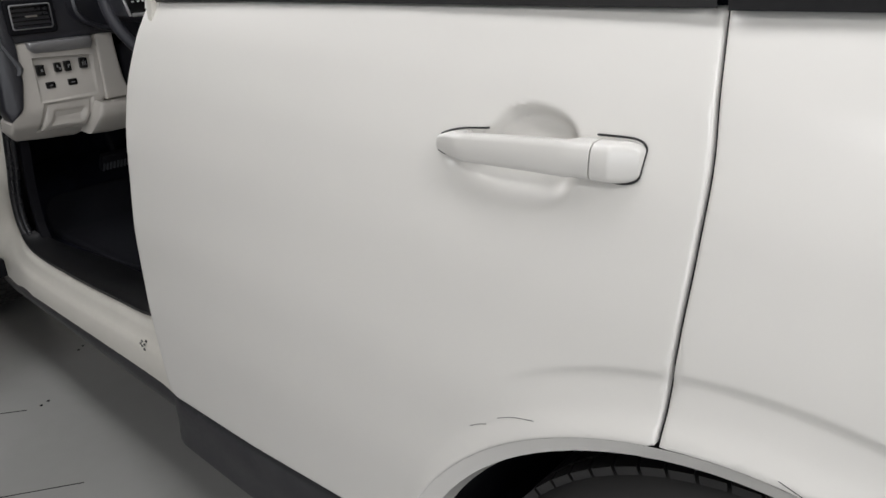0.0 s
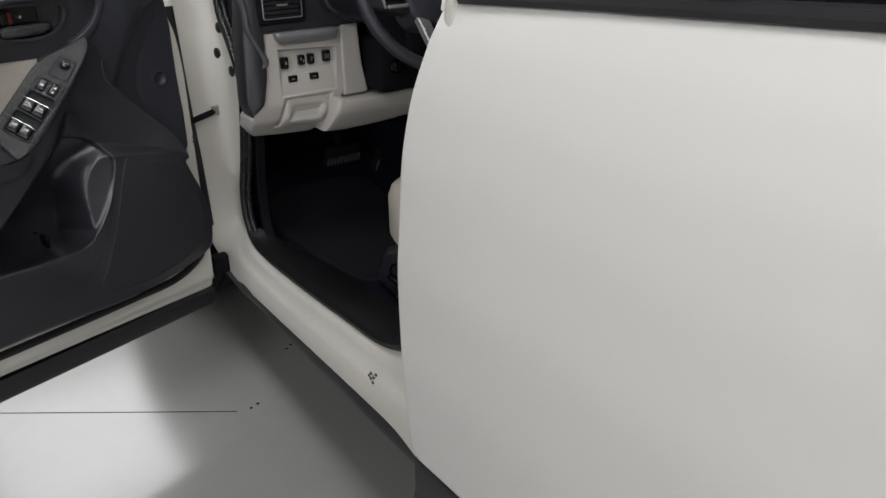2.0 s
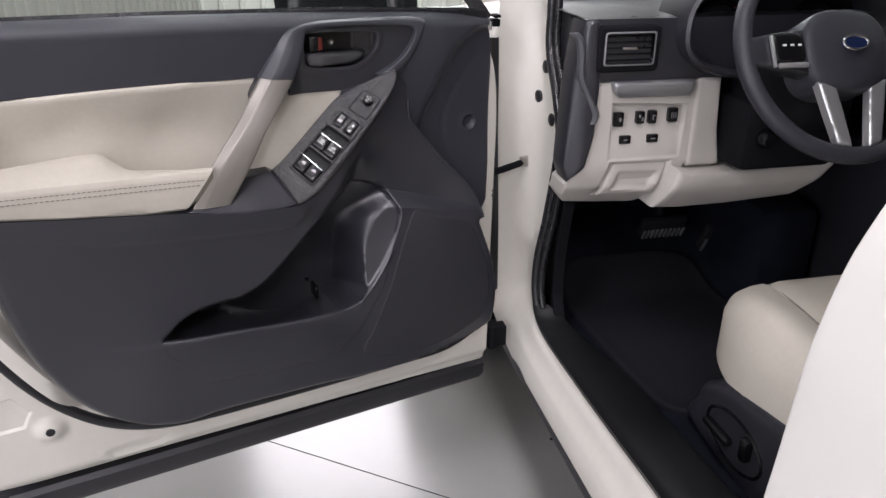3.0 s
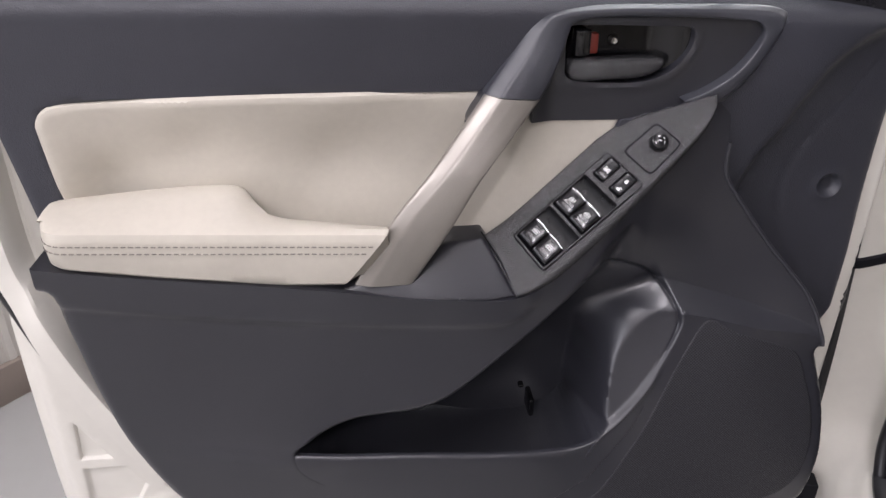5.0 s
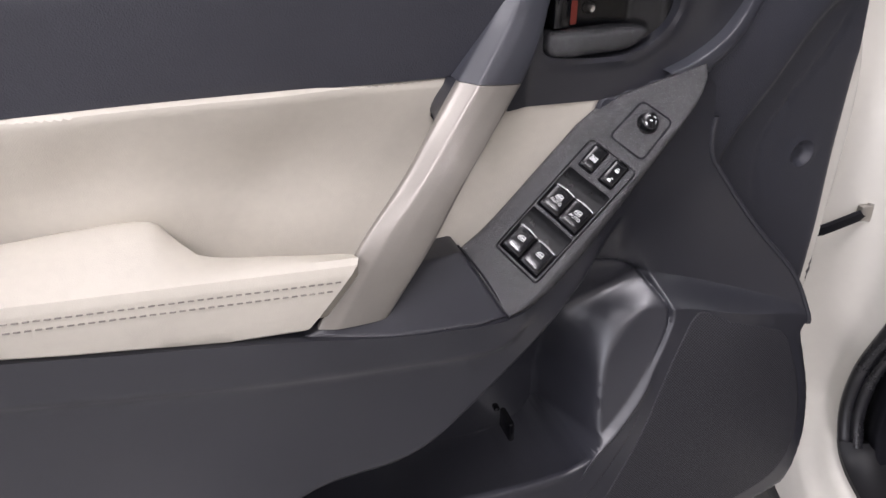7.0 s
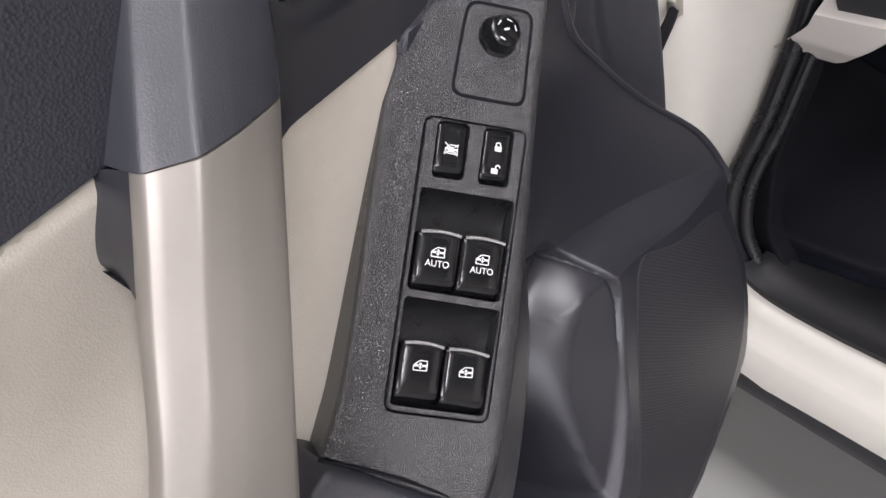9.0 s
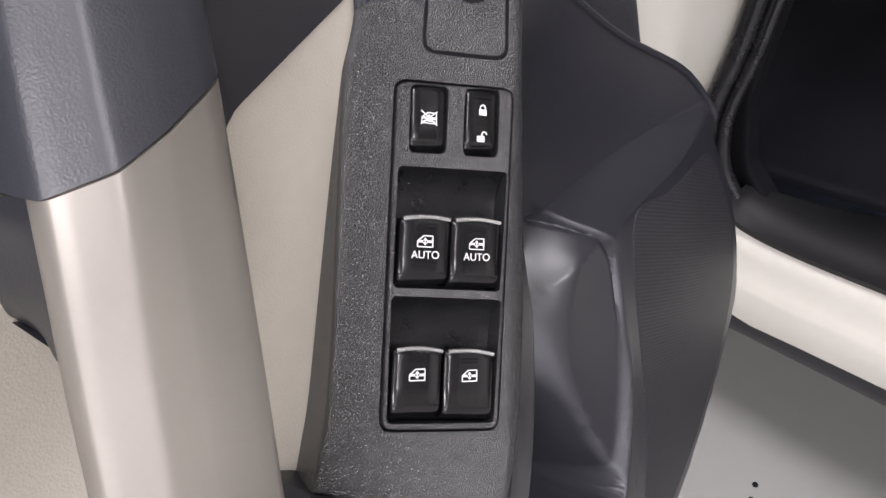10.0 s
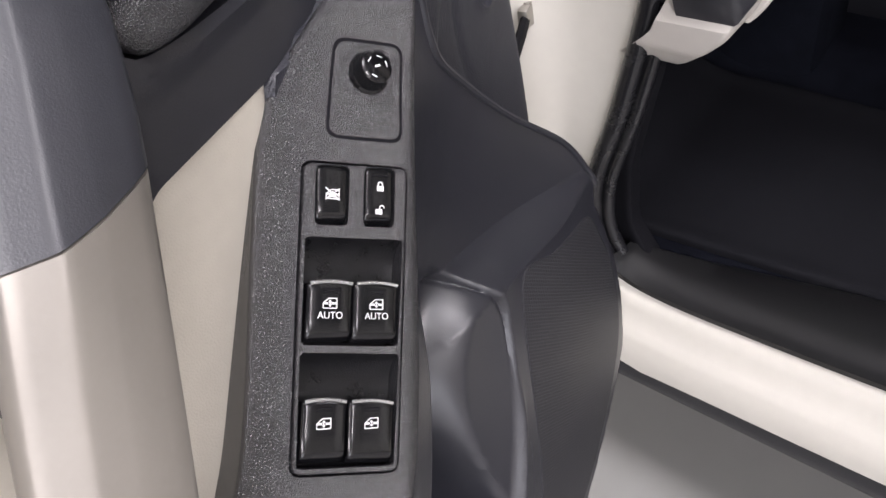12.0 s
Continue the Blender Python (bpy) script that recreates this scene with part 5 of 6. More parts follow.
sec = [arm_section(s) for s in [0, 0.001, 0.003, 0.006, 0.010, 0.015, 0.022, 0.03, 0.04, 0.05, 0.062, *np.linspace(0.075, 1, 48)]]
arm = part("armrest", loft(sec, caps=True), LEATHER, fdoor, "stitched beige leather armrest")
for k, name in ((9, "stitch_row"), (10, "stitch_row")):
    rowp = np.array([arm_section(s)[k] for s in np.linspace(0.015, 0.995, 200)])
    L = np.r_[0, np.cumsum(np.linalg.norm(np.diff(rowp, axis=0), axis=1))]
    st = []
    for q in np.arange(0.003, L[-1] - 0.006, 0.0068):
        ps = [tuple(np.array([np.interp(q + f, L, rowp[:, i]) for i in range(3)]) + np.array([0, 0, 0.0004])) for f in (0, 0.0022, 0.0044)]
        st.append(tube(ps, 0.0007, 5))
    part(name, join(*st), THREAD, arm, "grey stitches along the armrest edge")


# -- pull bar: satin silver below, dark moulding above
PULL_PROFILE = ((0.01, 0.16), (0.03, 0.30), (0.10, 0.52), (0.20, 0.83), (0.235, 0.93), (0.26, 0.975), (0.285, 0.99), (0.32, 0.985), (0.45, 0.91), (0.50, 0.87), (0.54, 0.84), (0.80, 0.44), (0.92, 0.20), (0.97, 0.02), (1.0, -0.28))
def pull_bar(s):
    """s 0 at the top joint, 1 at the foot."""
    Lx = spline([(-0.4545, 0.9862, 0.047), (-0.4823, 0.9487, 0.058), (-0.5096, 0.9148, 0.072), (-0.5476, 0.8712, 0.084), (-0.5880, 0.8060, 0.091)], 10)
    Rx = spline([(-0.4008, 0.9805, 0.0535), (-0.4343, 0.9399, 0.069), (-0.4617, 0.9076, 0.0816), (-0.490, 0.862, 0.088), (-0.529, 0.803, 0.090)], 10)
    k = np.interp(s, [0, 0.25, 0.5, 1], [0.0115, 0.0085, 0.0065, 0.005])
    i = s * (len(Lx) - 1)
    a, f = int(min(i, len(Lx) - 2)), 0
    f = i - a
    l, r = Lx[a] * (1 - f) + Lx[a + 1] * f, Rx[a] * (1 - f) + Rx[a + 1] * f
    out = [(l[0] + 0.004, l[1], l[2] - 0.010), (l[0] + 0.0005, l[1], l[2] - 0.004), (l[0], l[1], l[2] - 0.0015)]
    for t, b in PULL_PROFILE:
        p = l + (r - l) * t
        out.append((p[0], p[1], p[2] + b * k))
    out += [(r[0] - 0.002, r[1], r[2] - 0.018), (r[0] - 0.012, r[1], r[2] - 0.028)]
    return out


fin_foot = spline([(-0.4570, 0.9862, 0.032), (-0.4672, 0.970, 0.023), (-0.4705, 0.960, 0.023), (-0.4700, 0.952, 0.030), (-0.4735, 0.954, 0.048)], 5)
fin = []
for i, q in enumerate(fin_foot):
    p = pull_bar(0.20 * i / (len(fin_foot) - 1))[2]
    fin.append([(p[0] + 0.001, p[1], p[2] - 0.0005), tuple((np.array(p) * 0.5 + np.array(q) * 0.5) - np.array([0, 0, 0.003])), tuple(q), (q[0] + 0.004, q[1], 0.008)])
part("pull_fin", loft(fin), MOULD, fdoor, "dark fin behind the top of the pull bar")
part("pull_bar", loft([pull_bar(s) for s in np.linspace(0, 1, 24)], closed=True, caps=True), SILVER, fdoor, "satin silver door pull bar")

# -- frame round the release lever, continuing the pull bar upwards


def strip(outer, inner, k0, k1, n=8, back=0.05):
    """A rounded moulding strip between two space curves; its swell goes from k0 to k1."""
    o, q = spline(outer, n), spline(inner, n)
    rows = []
    for i, (a, b) in enumerate(zip(o, q)):
        k = k0 + (k1 - k0) * min(1.0, 1.6 * i / len(o))
        row = [(a[0], a[1], a[2] - back), (a[0], a[1], a[2] - 0.004)]
        for t, h in PULL_PROFILE:
            p = a + (b - a) * t
            row.append((p[0], p[1], p[2] + h * k))
        row += [(b[0], b[1], b[2] - 0.005), (b[0], b[1], b[2] - back)]
        rows.append(row)
    return loft(rows)


part("pull_arm", strip([(-0.4550, 0.9866, 0.046), (-0.4410, 1.0050, 0.040), (-0.4245, 1.0268, 0.034), (-0.4095, 1.0495, 0.031), (-0.392, 1.0605, 0.029), (-0.34, 1.0650, 0.028), (-0.25, 1.0640, 0.028), (-0.185, 1.0620, 0.029),
                        (-0.159, 1.0570, 0.030), (-0.156, 1.0460, 0.032), (-0.169, 1.0210, 0.035), (-0.181, 1.0020, 0.037), (-0.195, 0.9850, 0.038), (-0.209, 0.9700, 0.037)],
                       [(-0.4000, 0.9815, 0.0535), (-0.390, 0.999, 0.050), (-0.381, 1.020, 0.046), (-0.374, 1.040, 0.040), (-0.366, 1.0505, 0.037), (-0.33, 1.0545, 0.036), (-0.25, 1.0530, 0.037), (-0.215, 1.0510, 0.039),
                        (-0.191, 1.0490, 0.041), (-0.181, 1.0390, 0.042), (-0.187, 1.0230, 0.044), (-0.203, 1.0020, 0.045), (-0.228, 0.9830, 0.043), (-0.251, 0.9720, 0.039)], 0.0115, 0.005),
     LITMOULD, fdoor, "charcoal pull moulding looped round the release lever")
CUPR = spline([(-0.368, 0.994), (-0.373, 1.010), (-0.373, 1.038), (-0.366, 1.0465), (-0.30, 1.045), (-0.254, 1.043), (-0.246, 1.036), (-0.2485, 1.020), (-0.262, 1.002), (-0.287, 0.990), (-0.33, 0.989)], 5, True)


def bez_h(P):
    d = sd(P, CUPR)
    w = 0.027 + 0.05 * (P[:, 1] - 1.0) + 0.004 * ss(P[:, 0], -0.25, -0.20) + 0.008 * (1 - ss(P[:, 0], -0.405, -0.38))
    return w + 0.0025 * np.exp(-((d - 0.004) / 0.004) ** 2)


part("release_bezel", region(BEZ, 0.005, bez_h, holes=[CUPR], depth=0.026), MOULD, fdoor, "charcoal bezel round the release lever")
part("release_cup", region(CUPR * 1.0, 0.005, lambda P: 0.003 + 0.016 * ss(P[:, 0], -0.285, -0.247) + 0.004 * ss(1.0 - P[:, 1], -0.005, 0.012), depth=0.004), GLOSS, fdoor, "gloss black release cup")
lever = region(spline([(-0.3655, 0.994), (-0.366, 1.0125), (-0.330, 1.0125), (-0.29, 1.012), (-0.270, 1.009), (-0.275, 1.000), (-0.292, 0.993), (-0.33, 0.9925)], 5, True), 0.004,
               lambda P: 0.034 - 0.12 * np.abs(P[:, 0] + 0.345), depth=0.016, rim=0.004, rim_w=0.006)
part("release_lever", lever, CONSOLE, fdoor, "black inside release lever")
lk = part("lock_lever", rbox(-0.3565, 1.0285, 0.020, 0.016, 0.026, 0.018, 0.003), GLOSS, fdoor, "black lock lever with red mark")
part("lock_mark", rbox(-0.3440, 1.0265, 0.015, 0.010, 0.020, 0.012, 0.002), RED, lk, "red unlocked mark")
part("screw", lathe([(0, 0.003), (0.003, 0.004), (0.0048, 0.001), (0.005, -0.004)], 14, pose(-0.320, 1.0265, 0.006)), STEEL, fdoor)

# -- lower trim: ledge, map pocket, speaker pod and forward flare in one moulding
RIDGE = [(-0.893, 0.842), (-0.878, 0.838), (-0.757, 0.822), (-0.618, 0.806), (-0.530, 0.792), (-0.455, 0.786), (-0.422, 0.787), (-0.392, 0.797), (-0.350, 0.832), (-0.310, 0.876), (-0.270, 0.925), (-0.240, 0.957),
         (-0.222, 0.977)]
FLARE = [(-0.207, 0.985), (-0.198, 0.965), (-0.195, 0.93), (-0.191, 0.905), (-0.184, 0.882), (-0.172, 0.860), (-0.131, 0.807), (-0.087, 0.755), (-0.068, 0.712), (-0.058, 0.680), (-0.050, 0.655), (-0.038, 0.618)]
low_out = [*spline(RIDGE, 4), *spline(FLARE, 4), *spline(TRIM_LOW[::-1], 4)]
low_base = plate([(-0.88, 0.836, 0.093), (-0.62, 0.806, 0.098), (-0.50, 0.788, 0.099), (-0.422, 0.787, 0.098), (-0.33, 0.852, 0.076), (-0.26, 0.935, 0.049), (-0.222, 0.975, 0.035),
                  (-0.86, 0.79, 0.094), (-0.7, 0.77, 0.096), (-0.5, 0.75, 0.096), (-0.87, 0.66, 0.094), (-0.665, 0.600, 0.107), (-0.62, 0.70, 0.098), (-0.45, 0.66, 0.099), (-0.338, 0.572, 0.100),
                  (-0.80, 0.53, 0.090), (-0.60, 0.46, 0.094), (-0.40, 0.46, 0.102), (-0.20, 0.47, 0.108), (-0.07, 0.50, 0.104), (-0.045, 0.594, 0.097), (-0.075, 0.69, 0.088), (-0.225, 0.720, 0.074),
                  (-0.27, 0.674, 0.084), (-0.15, 0.71, 0.086)])
flare_base = plate([(-0.222, 0.975, 0.035), (-0.26, 0.930, 0.049), (-0.31, 0.873, 0.065), (-0.35, 0.828, 0.080), (-0.395, 0.79, 0.092), (-0.19, 0.90, 0.036), (-0.172, 0.86, 0.039), (-0.131, 0.807, 0.049), (-0.09, 0.755, 0.068),
                    (-0.068, 0.71, 0.083), (-0.205, 0.755, 0.043), (-0.14, 0.742, 0.056), (-0.24, 0.86, 0.046), (-0.28, 0.80, 0.042), (-0.33, 0.78, 0.046), (-0.20, 0.95, 0.035)])
CREASE = spline([(-0.40, 0.762), (-0.33, 0.763), (-0.285, 0.765), (-0.245, 0.766), (-0.207, 0.757), (-0.145, 0.739), (-0.086, 0.722), (-0.055, 0.708), (-0.02, 0.69)], 5)
SHELF = ([-0.33, -0.245, -0.207, -0.145, -0.086, -0.02], [0.036, 0.028, 0.022, 0.017, 0.010, 0.008])
POCKET = spline([(-0.667, 0.598), (-0.654, 0.614), (-0.632, 0.632), (-0.600, 0.645), (-0.560, 0.650), (-0.528, 0.652), (-0.496, 0.664), (-0.458, 0.695), (-0.418, 0.733), (-0.378, 0.771), (-0.345, 0.806), (-0.316, 0.840), (-0.290, 0.850), (-0.264, 0.810), (-0.240, 0.765),
                 (-0.226, 0.735), (-0.230, 0.710), (-0.259, 0.655), (-0.292, 0.612), (-0.320, 0.585), (-0.345, 0.545), (-0.40, 0.520), (-0.50, 0.520), (-0.60, 0.535), (-0.652, 0.565)], 4, True)
LEDGE = spline([(-0.92, 0.803), (-0.873, 0.796), (-0.71, 0.773), (-0.541, 0.757), (-0.442, 0.753), (-0.408, 0.770), (-0.375, 0.802)], 4)
LIPLINE = spline([(-0.241, 0.757), (-0.228, 0.734), (-0.231, 0.712), (-0.259, 0.656), (-0.292, 0.612), (-0.320, 0.585), (-0.350, 0.576)], 4)
LOWER_RIM = spline(TRIM_LOW + [(-0.038, 0.618), (-0.050, 0.655), (-0.060, 0.685)], 4)
GROOVE = spline([(-0.345, 0.795), (-0.308, 0.793), (-0.270, 0.781), (-0.243, 0.757), (-0.2305, 0.734), (-0.2335, 0.711), (-0.259, 0.660), (-0.268, 0.645)], 5)
FOLD = spline([(-0.318, 0.530), (-0.317, 0.590), (-0.315, 0.635), (-0.306, 0.682), (-0.286, 0.717), (-0.262, 0.738), (-0.238, 0.756), (-0.222, 0.775), (-0.215, 0.800)], 8)
LIPX = spline([(-0.320, 0.560), (-0.302, 0.590), (-0.282, 0.615), (-0.257, 0.656), (-0.236, 0.700), (-0.222, 0.740), (-0.212, 0.790)], 8)
LOW_LIP = LIPLINE[LIPLINE[:, 1] < 0.668]


def pocket_slope(P):
    """Width of the slope that leads from the pocket's rim to its floor."""
    wid = 0.042 + 0.016 * (1 - ss(P[:, 0], -0.56, -0.50)) + 0.016 * np.exp(-((P[:, 0] + 0.53) / 0.06) ** 2) - 0.024 * (1 - ss(P[:, 1], 0.585, 0.630))
    right = 1 - ss(line_d(P, LIPLINE), 0.0, 0.075)
    return wid * (1 - right) + right * 0.006


def low_h(P, carve=True):
    x, y = P[:, 0], P[:, 1]
    w = low_base(P)
    # above the pod a narrow shelf leads back to the flare
    ycr = np.interp(x, CREASE[:, 0], CREASE[:, 1])
    shelf = np.interp(x, *SHELF)
    up = np.clip((y - ycr + shelf) / shelf, 0, 1)
    up = (0.65 * up + 0.35 * ss(up, 0, 1)) * ss(x, -0.345, -0.27)
    w = w * (1 - up) + flare_base(P) * up
    # ledge step and lower crease
    yl = np.interp(x, LEDGE[:, 0], LEDGE[:, 1])
    w = w + 0.004 * ss(y - yl, -0.003, 0.003) * (1 - ss(x, -0.42, -0.38))
    yc = np.interp(x, [-0.82, -0.67, -0.34], [0.609, 0.597, 0.574])
    w = w + 0.004 * (1 - ss(y - yc, -0.011, 0.007)) * ss(x, -0.84, -0.70) * (1 - ss(x, -0.40, -0.32)) * ss(y, 0.45, 0.57)
    if carve:
        d = -sd(P, POCKET)
        near = d > -0.01
        wn = pocket_slope(P[near])
        rec = ss(d[near] / wn, 0, 1)
        xn, yn = x[near], y[near]
        deep = -0.026 + 0.067 * ss(yn, 0.62, 0.81)
        # a sheet slopes in from the lip as far as a soft upright fold, then drops to the back of the pocket
        xf = np.interp(yn, FOLD[:, 1], FOLD[:, 0])
        xl = np.interp(yn, LIPX[:, 1], LIPX[:, 0])
        sheet = w[near] - 0.003 - 0.30 * np.clip(xl - xn, 0, 0.075)
        drop = ss(xf - xn, -0.012, 0.016 + 0.034 * ss(yn, 0.64, 0.74))
        deep = np.minimum(w[near], sheet * (1 - drop) + deep * drop)
        w[near] = w[near] * (1 - rec) + np.minimum(w[near], deep) * rec
        bead = np.exp(-((d[near] + 0.001) / 0.0028) ** 2) * (1 - ss(line_d(P[near], LOW_LIP), 0.004, 0.03))
        w[near] += 0.0026 * bead * (1 - ss(y[near], 0.640, 0.690))
        w[near] -= 0.0024 * np.exp(-(line_d(P[near], GROOVE) / 0.0014) ** 2) * ss(y[near], 0.655, 0.705)
    # rounded outer rim, tight round the speaker
    dr = line_d(P, LOWER_RIM)
    rad = 0.024 - 0.010 * ss(x, -0.40, -0.25)
    t = np.clip(dr / rad, 0, 1)
    w = 0.030 + (w - 0.030) * np.sqrt(np.clip(1 - (1 - t) ** 2, 0, 1))
    return w


pocket_rim = spaced(np.asarray(POCKET, float), 0.003)
tang = np.roll(pocket_rim, -1, 0) - np.roll(pocket_rim, 1, 0)
tang /= np.linalg.norm(tang, axis=1)[:, None]
inward = np.c_[-tang[:, 1], tang[:, 0]]
if np.mean(sd(pocket_rim + inward * 0.002, POCKET)) > 0:
    inward = -inward
contours = []
for f in (-0.30, -0.15, -0.06, 0.0, 0.05, 0.12, 0.26, 0.42, 0.58, 0.74, 0.88, 1.0):
    off = f * pocket_slope(pocket_rim)
    q = pocket_rim + inward * off[:, None]
    contours.append(q[np.abs(sd(q, POCKET) + off) < 0.0006])
groove_pts = spaced(np.asarray(GROOVE, float), 0.003)
for off in (-0.0035, -0.0018, -0.0009, 0.0, 0.0009, 0.0018, 0.0035):
    g_t = np.gradient(groove_pts, axis=0)
    g_t /= np.linalg.norm(g_t, axis=1)[:, None]
    contours.append(groove_pts + np.c_[-g_t[:, 1], g_t[:, 0]] * off)
contours.append(np.stack(np.meshgrid(np.arange(-0.352, -0.232, 0.0027), np.arange(0.562, 0.775, 0.0027)), -1).reshape(-1, 2))
for dy in (0.004, 0.0015, 0.0, -0.0015, -0.004):
    contours.append(np.c_[cx_ := np.arange(-0.300, -0.060, 0.004), np.interp(cx_, CREASE[:, 0], CREASE[:, 1]) + dy])
for f in (0.85, 1.0, 1.12):
    contours.append(np.c_[cx_, np.interp(cx_, CREASE[:, 0], CREASE[:, 1]) - f * np.interp(cx_, *SHELF)])
part("lower_trim", region(low_out, 0.0048, low_h, floor=0.004, extra=np.vstack(contours)), MOULD, fdoor, "charcoal lower trim with map pocket")
FRONT_LIP = [*spline([(-0.667, 0.5975), (-0.60, 0.590), (-0.52, 0.583), (-0.44, 0.577), (-0.36, 0.575), (-0.338, 0.578), (-0.318, 0.587), (-0.292, 0.612), (-0.259, 0.657)], 5), (-0.252, 0.650), (-0.278, 0.596), (-0.325, 0.53), (-0.38, 0.490), (-0.50, 0.485), (-0.61, 0.50), (-0.668, 0.550)]
part("pocket_front", region(FRONT_LIP, 0.006, lambda P: low_h(P, False) + 0.0014 * ss(P[:, 0], -0.655, -0.60) - 0.0004 - 0.0022 * ss(P[:, 1], 0.615, 0.650), depth=0.005, rim=0.0016, rim_w=0.003), MOULD, fdoor, "front wall of the map pocket")
gr = spline([(-0.198, 0.731), (-0.165, 0.717), (-0.120, 0.703), (-0.092, 0.688), (-0.076, 0.655), (-0.060, 0.61), (-0.052, 0.56), (-0.058, 0.515), (-0.085, 0.485), (-0.15, 0.464), (-0.22, 0.455), (-0.29, 0.460), (-0.320, 0.475), (-0.320, 0.498),
             (-0.306, 0.516), (-0.285, 0.556), (-0.262, 0.600), (-0.240, 0.652), (-0.216, 0.704)], 5, True)
part("speaker_grille", region(gr, 0.006, lambda P: low_h(P) + 0.0008, depth=0.003, rim=0.0012, rim_w=0.003), GRILLE, fdoor, "perforated black speaker grille")
part("pocket_hook", join(rbox(-0.384, 0.588, 0.024, 0.007, 0.026, 0.030, 0.003), rbox(-0.394, 0.607, 0.014, 0.007, 0.005, 0.010, 0.002)), GLOSS, fdoor, "small black pocket clip")

BEAD = spline([(-0.192, 0.925), (-0.193, 0.905), (-0.189, 0.885), (-0.171, 0.860), (-0.130, 0.807), (-0.086, 0.755), (-0.067, 0.712), (-0.059, 0.682)], 6)
part("flare_edge", tube([(x, y, z + 0.0004) for (x, y), z in zip(BEAD, low_h(BEAD))], 0.0024, 8), MOULD, fdoor, "raised front edge of the lower trim")

# ---- switch console: own axes along and across the sloping armrest nose ----
CC = Vector((-0.3499, 0.8723, 0.0639))
AN = Vector((-0.2447, 0.5555, 0.7947)).normalized()
AA = Vector((0.7537, 0.6246, -0.2045)).normalized()
AC = AA.cross(AN).normalized()
CON = Matrix(((AC.x, AA.x, AN.x, CC.x), (AC.y, AA.y, AN.y, CC.y), (AC.z, AA.z, AN.z, CC.z), (0, 0, 0, 1)))
MM = 0.001


def con(p):
    return tuple(CON @ Vector((p[0] * MM, p[1] * MM, p[2] * MM)))


def con_h(P):
    a, c = P[:, 1], P[:, 0]
    w = 17.0 * (np.clip(a - 62, 0, None) / 107) ** 2
    w = w + 3.0 * (np.clip(-a - 82, 0, None) / 30) ** 2
    return w - 5.0 * ss(c, 22, 38) ** 2 - 3.5 * (np.clip(-c - 22, 0, None) / 22) ** 2


CON_OUT = [*spline([(-50, -97), (-48, -84), (-46, -69), (-44.8, -42), (-44.2, 0), (-43.6, 40), (-43, 62), (-39.5, 83), (-29, 105), (-16, 128), (-3, 150), (9, 169)], 5),
           *spline([(19, 160), (26.5, 139), (31, 95), (34, 40), (36, 0), (36.5, -40), (35, -75), (29, -100), (22, -116)], 5)]
bezel_q = [(-24.2, 53.8), (25.2, 56.2), (21.0, -77.2), (-27.0, -74.6)]


def quad_round(q, r, n=4):
    out, k = [], len(q)
    for i in range(k):
        p, a, b = np.array(q[i], float), np.array(q[i - 1], float), np.array(q[(i + 1) % k], float)
        u, v = (a - p) / np.linalg.norm(a - p), (b - p) / np.linalg.norm(b - p)
        for j in range(n + 1):
            t = j / n
            s, e = p + u * r, p + v * r
            out.append(tuple((1 - t) ** 2 * s + 2 * t * (1 - t) * p + t * t * e))
    return out


def grow(q, d):
    c = np.mean(q, axis=0)
    return [tuple(np.array(p) + d * np.sign(np.array(p) - c)) for p in q]


console = part("switch_console", region(CON_OUT, 3.0, con_h, holes=[quad_round(grow(bezel_q, 1.0), 4.6)], depth=34.0, rim=3.0, rim_w=5.0, place=con), CONSOLE, fdoor, "grained black switch console")
part("console_base", region([*spline([(-0.60, 0.803), (-0.56, 0.815), (-0.53, 0.826), (-0.497, 0.834), (-0.465, 0.8355), (-0.4530, 0.8365)], 4), (-0.4455, 0.8257), (-0.4378, 0.811), (-0.4294, 0.7969), (-0.4235, 0.788), (-0.455, 0.785), (-0.53, 0.790)], 0.004,
                            lambda P: 0.0995 - 0.88 * np.clip(P[:, 1] - np.interp(P[:, 0], [-0.6, -0.53, -0.451, -0.424], [0.800, 0.793, 0.7885, 0.788]), -0.002, None), depth=0.05, rim=0.0025, rim_w=0.004),
     MOULD, fdoor, "charcoal armrest nose under the pull bar")

W_LOCK = [(-19.2, 53.0), (-3.4, 54.0), (-4.0, 28.0), (-19.4, 27.2)]
D_LOCK = [(3.6, 54.4), (19.0, 55.4), (18.4, 28.6), (2.9, 28.0)]
WELL_1 = [(-23.4, 22.2), (22.8, 23.4), (20.6, -23.8), (-24.4, -22.8)]
WELL_2 = [(-24.8, -25.8), (21.2, -27.0), (18.8, -74.6), (-25.6, -72.4)]
part("switch_bezel", region(quad_round(bezel_q, 4.0), 2.2, flat(1.5), holes=[quad_round(q, 2.2) for q in (W_LOCK, D_LOCK)] + [quad_round(q, 1.5) for q in (WELL_1, WELL_2)], depth=9.0, rim=0.9, rim_w=1.3, place=con),
     CONSOLE, console, "black switch surround")
part("switch_well", prism([(p[0], p[1]) for p in grow(bezel_q, 2.0)], -14.0, -9.5, con), DEEP, console)
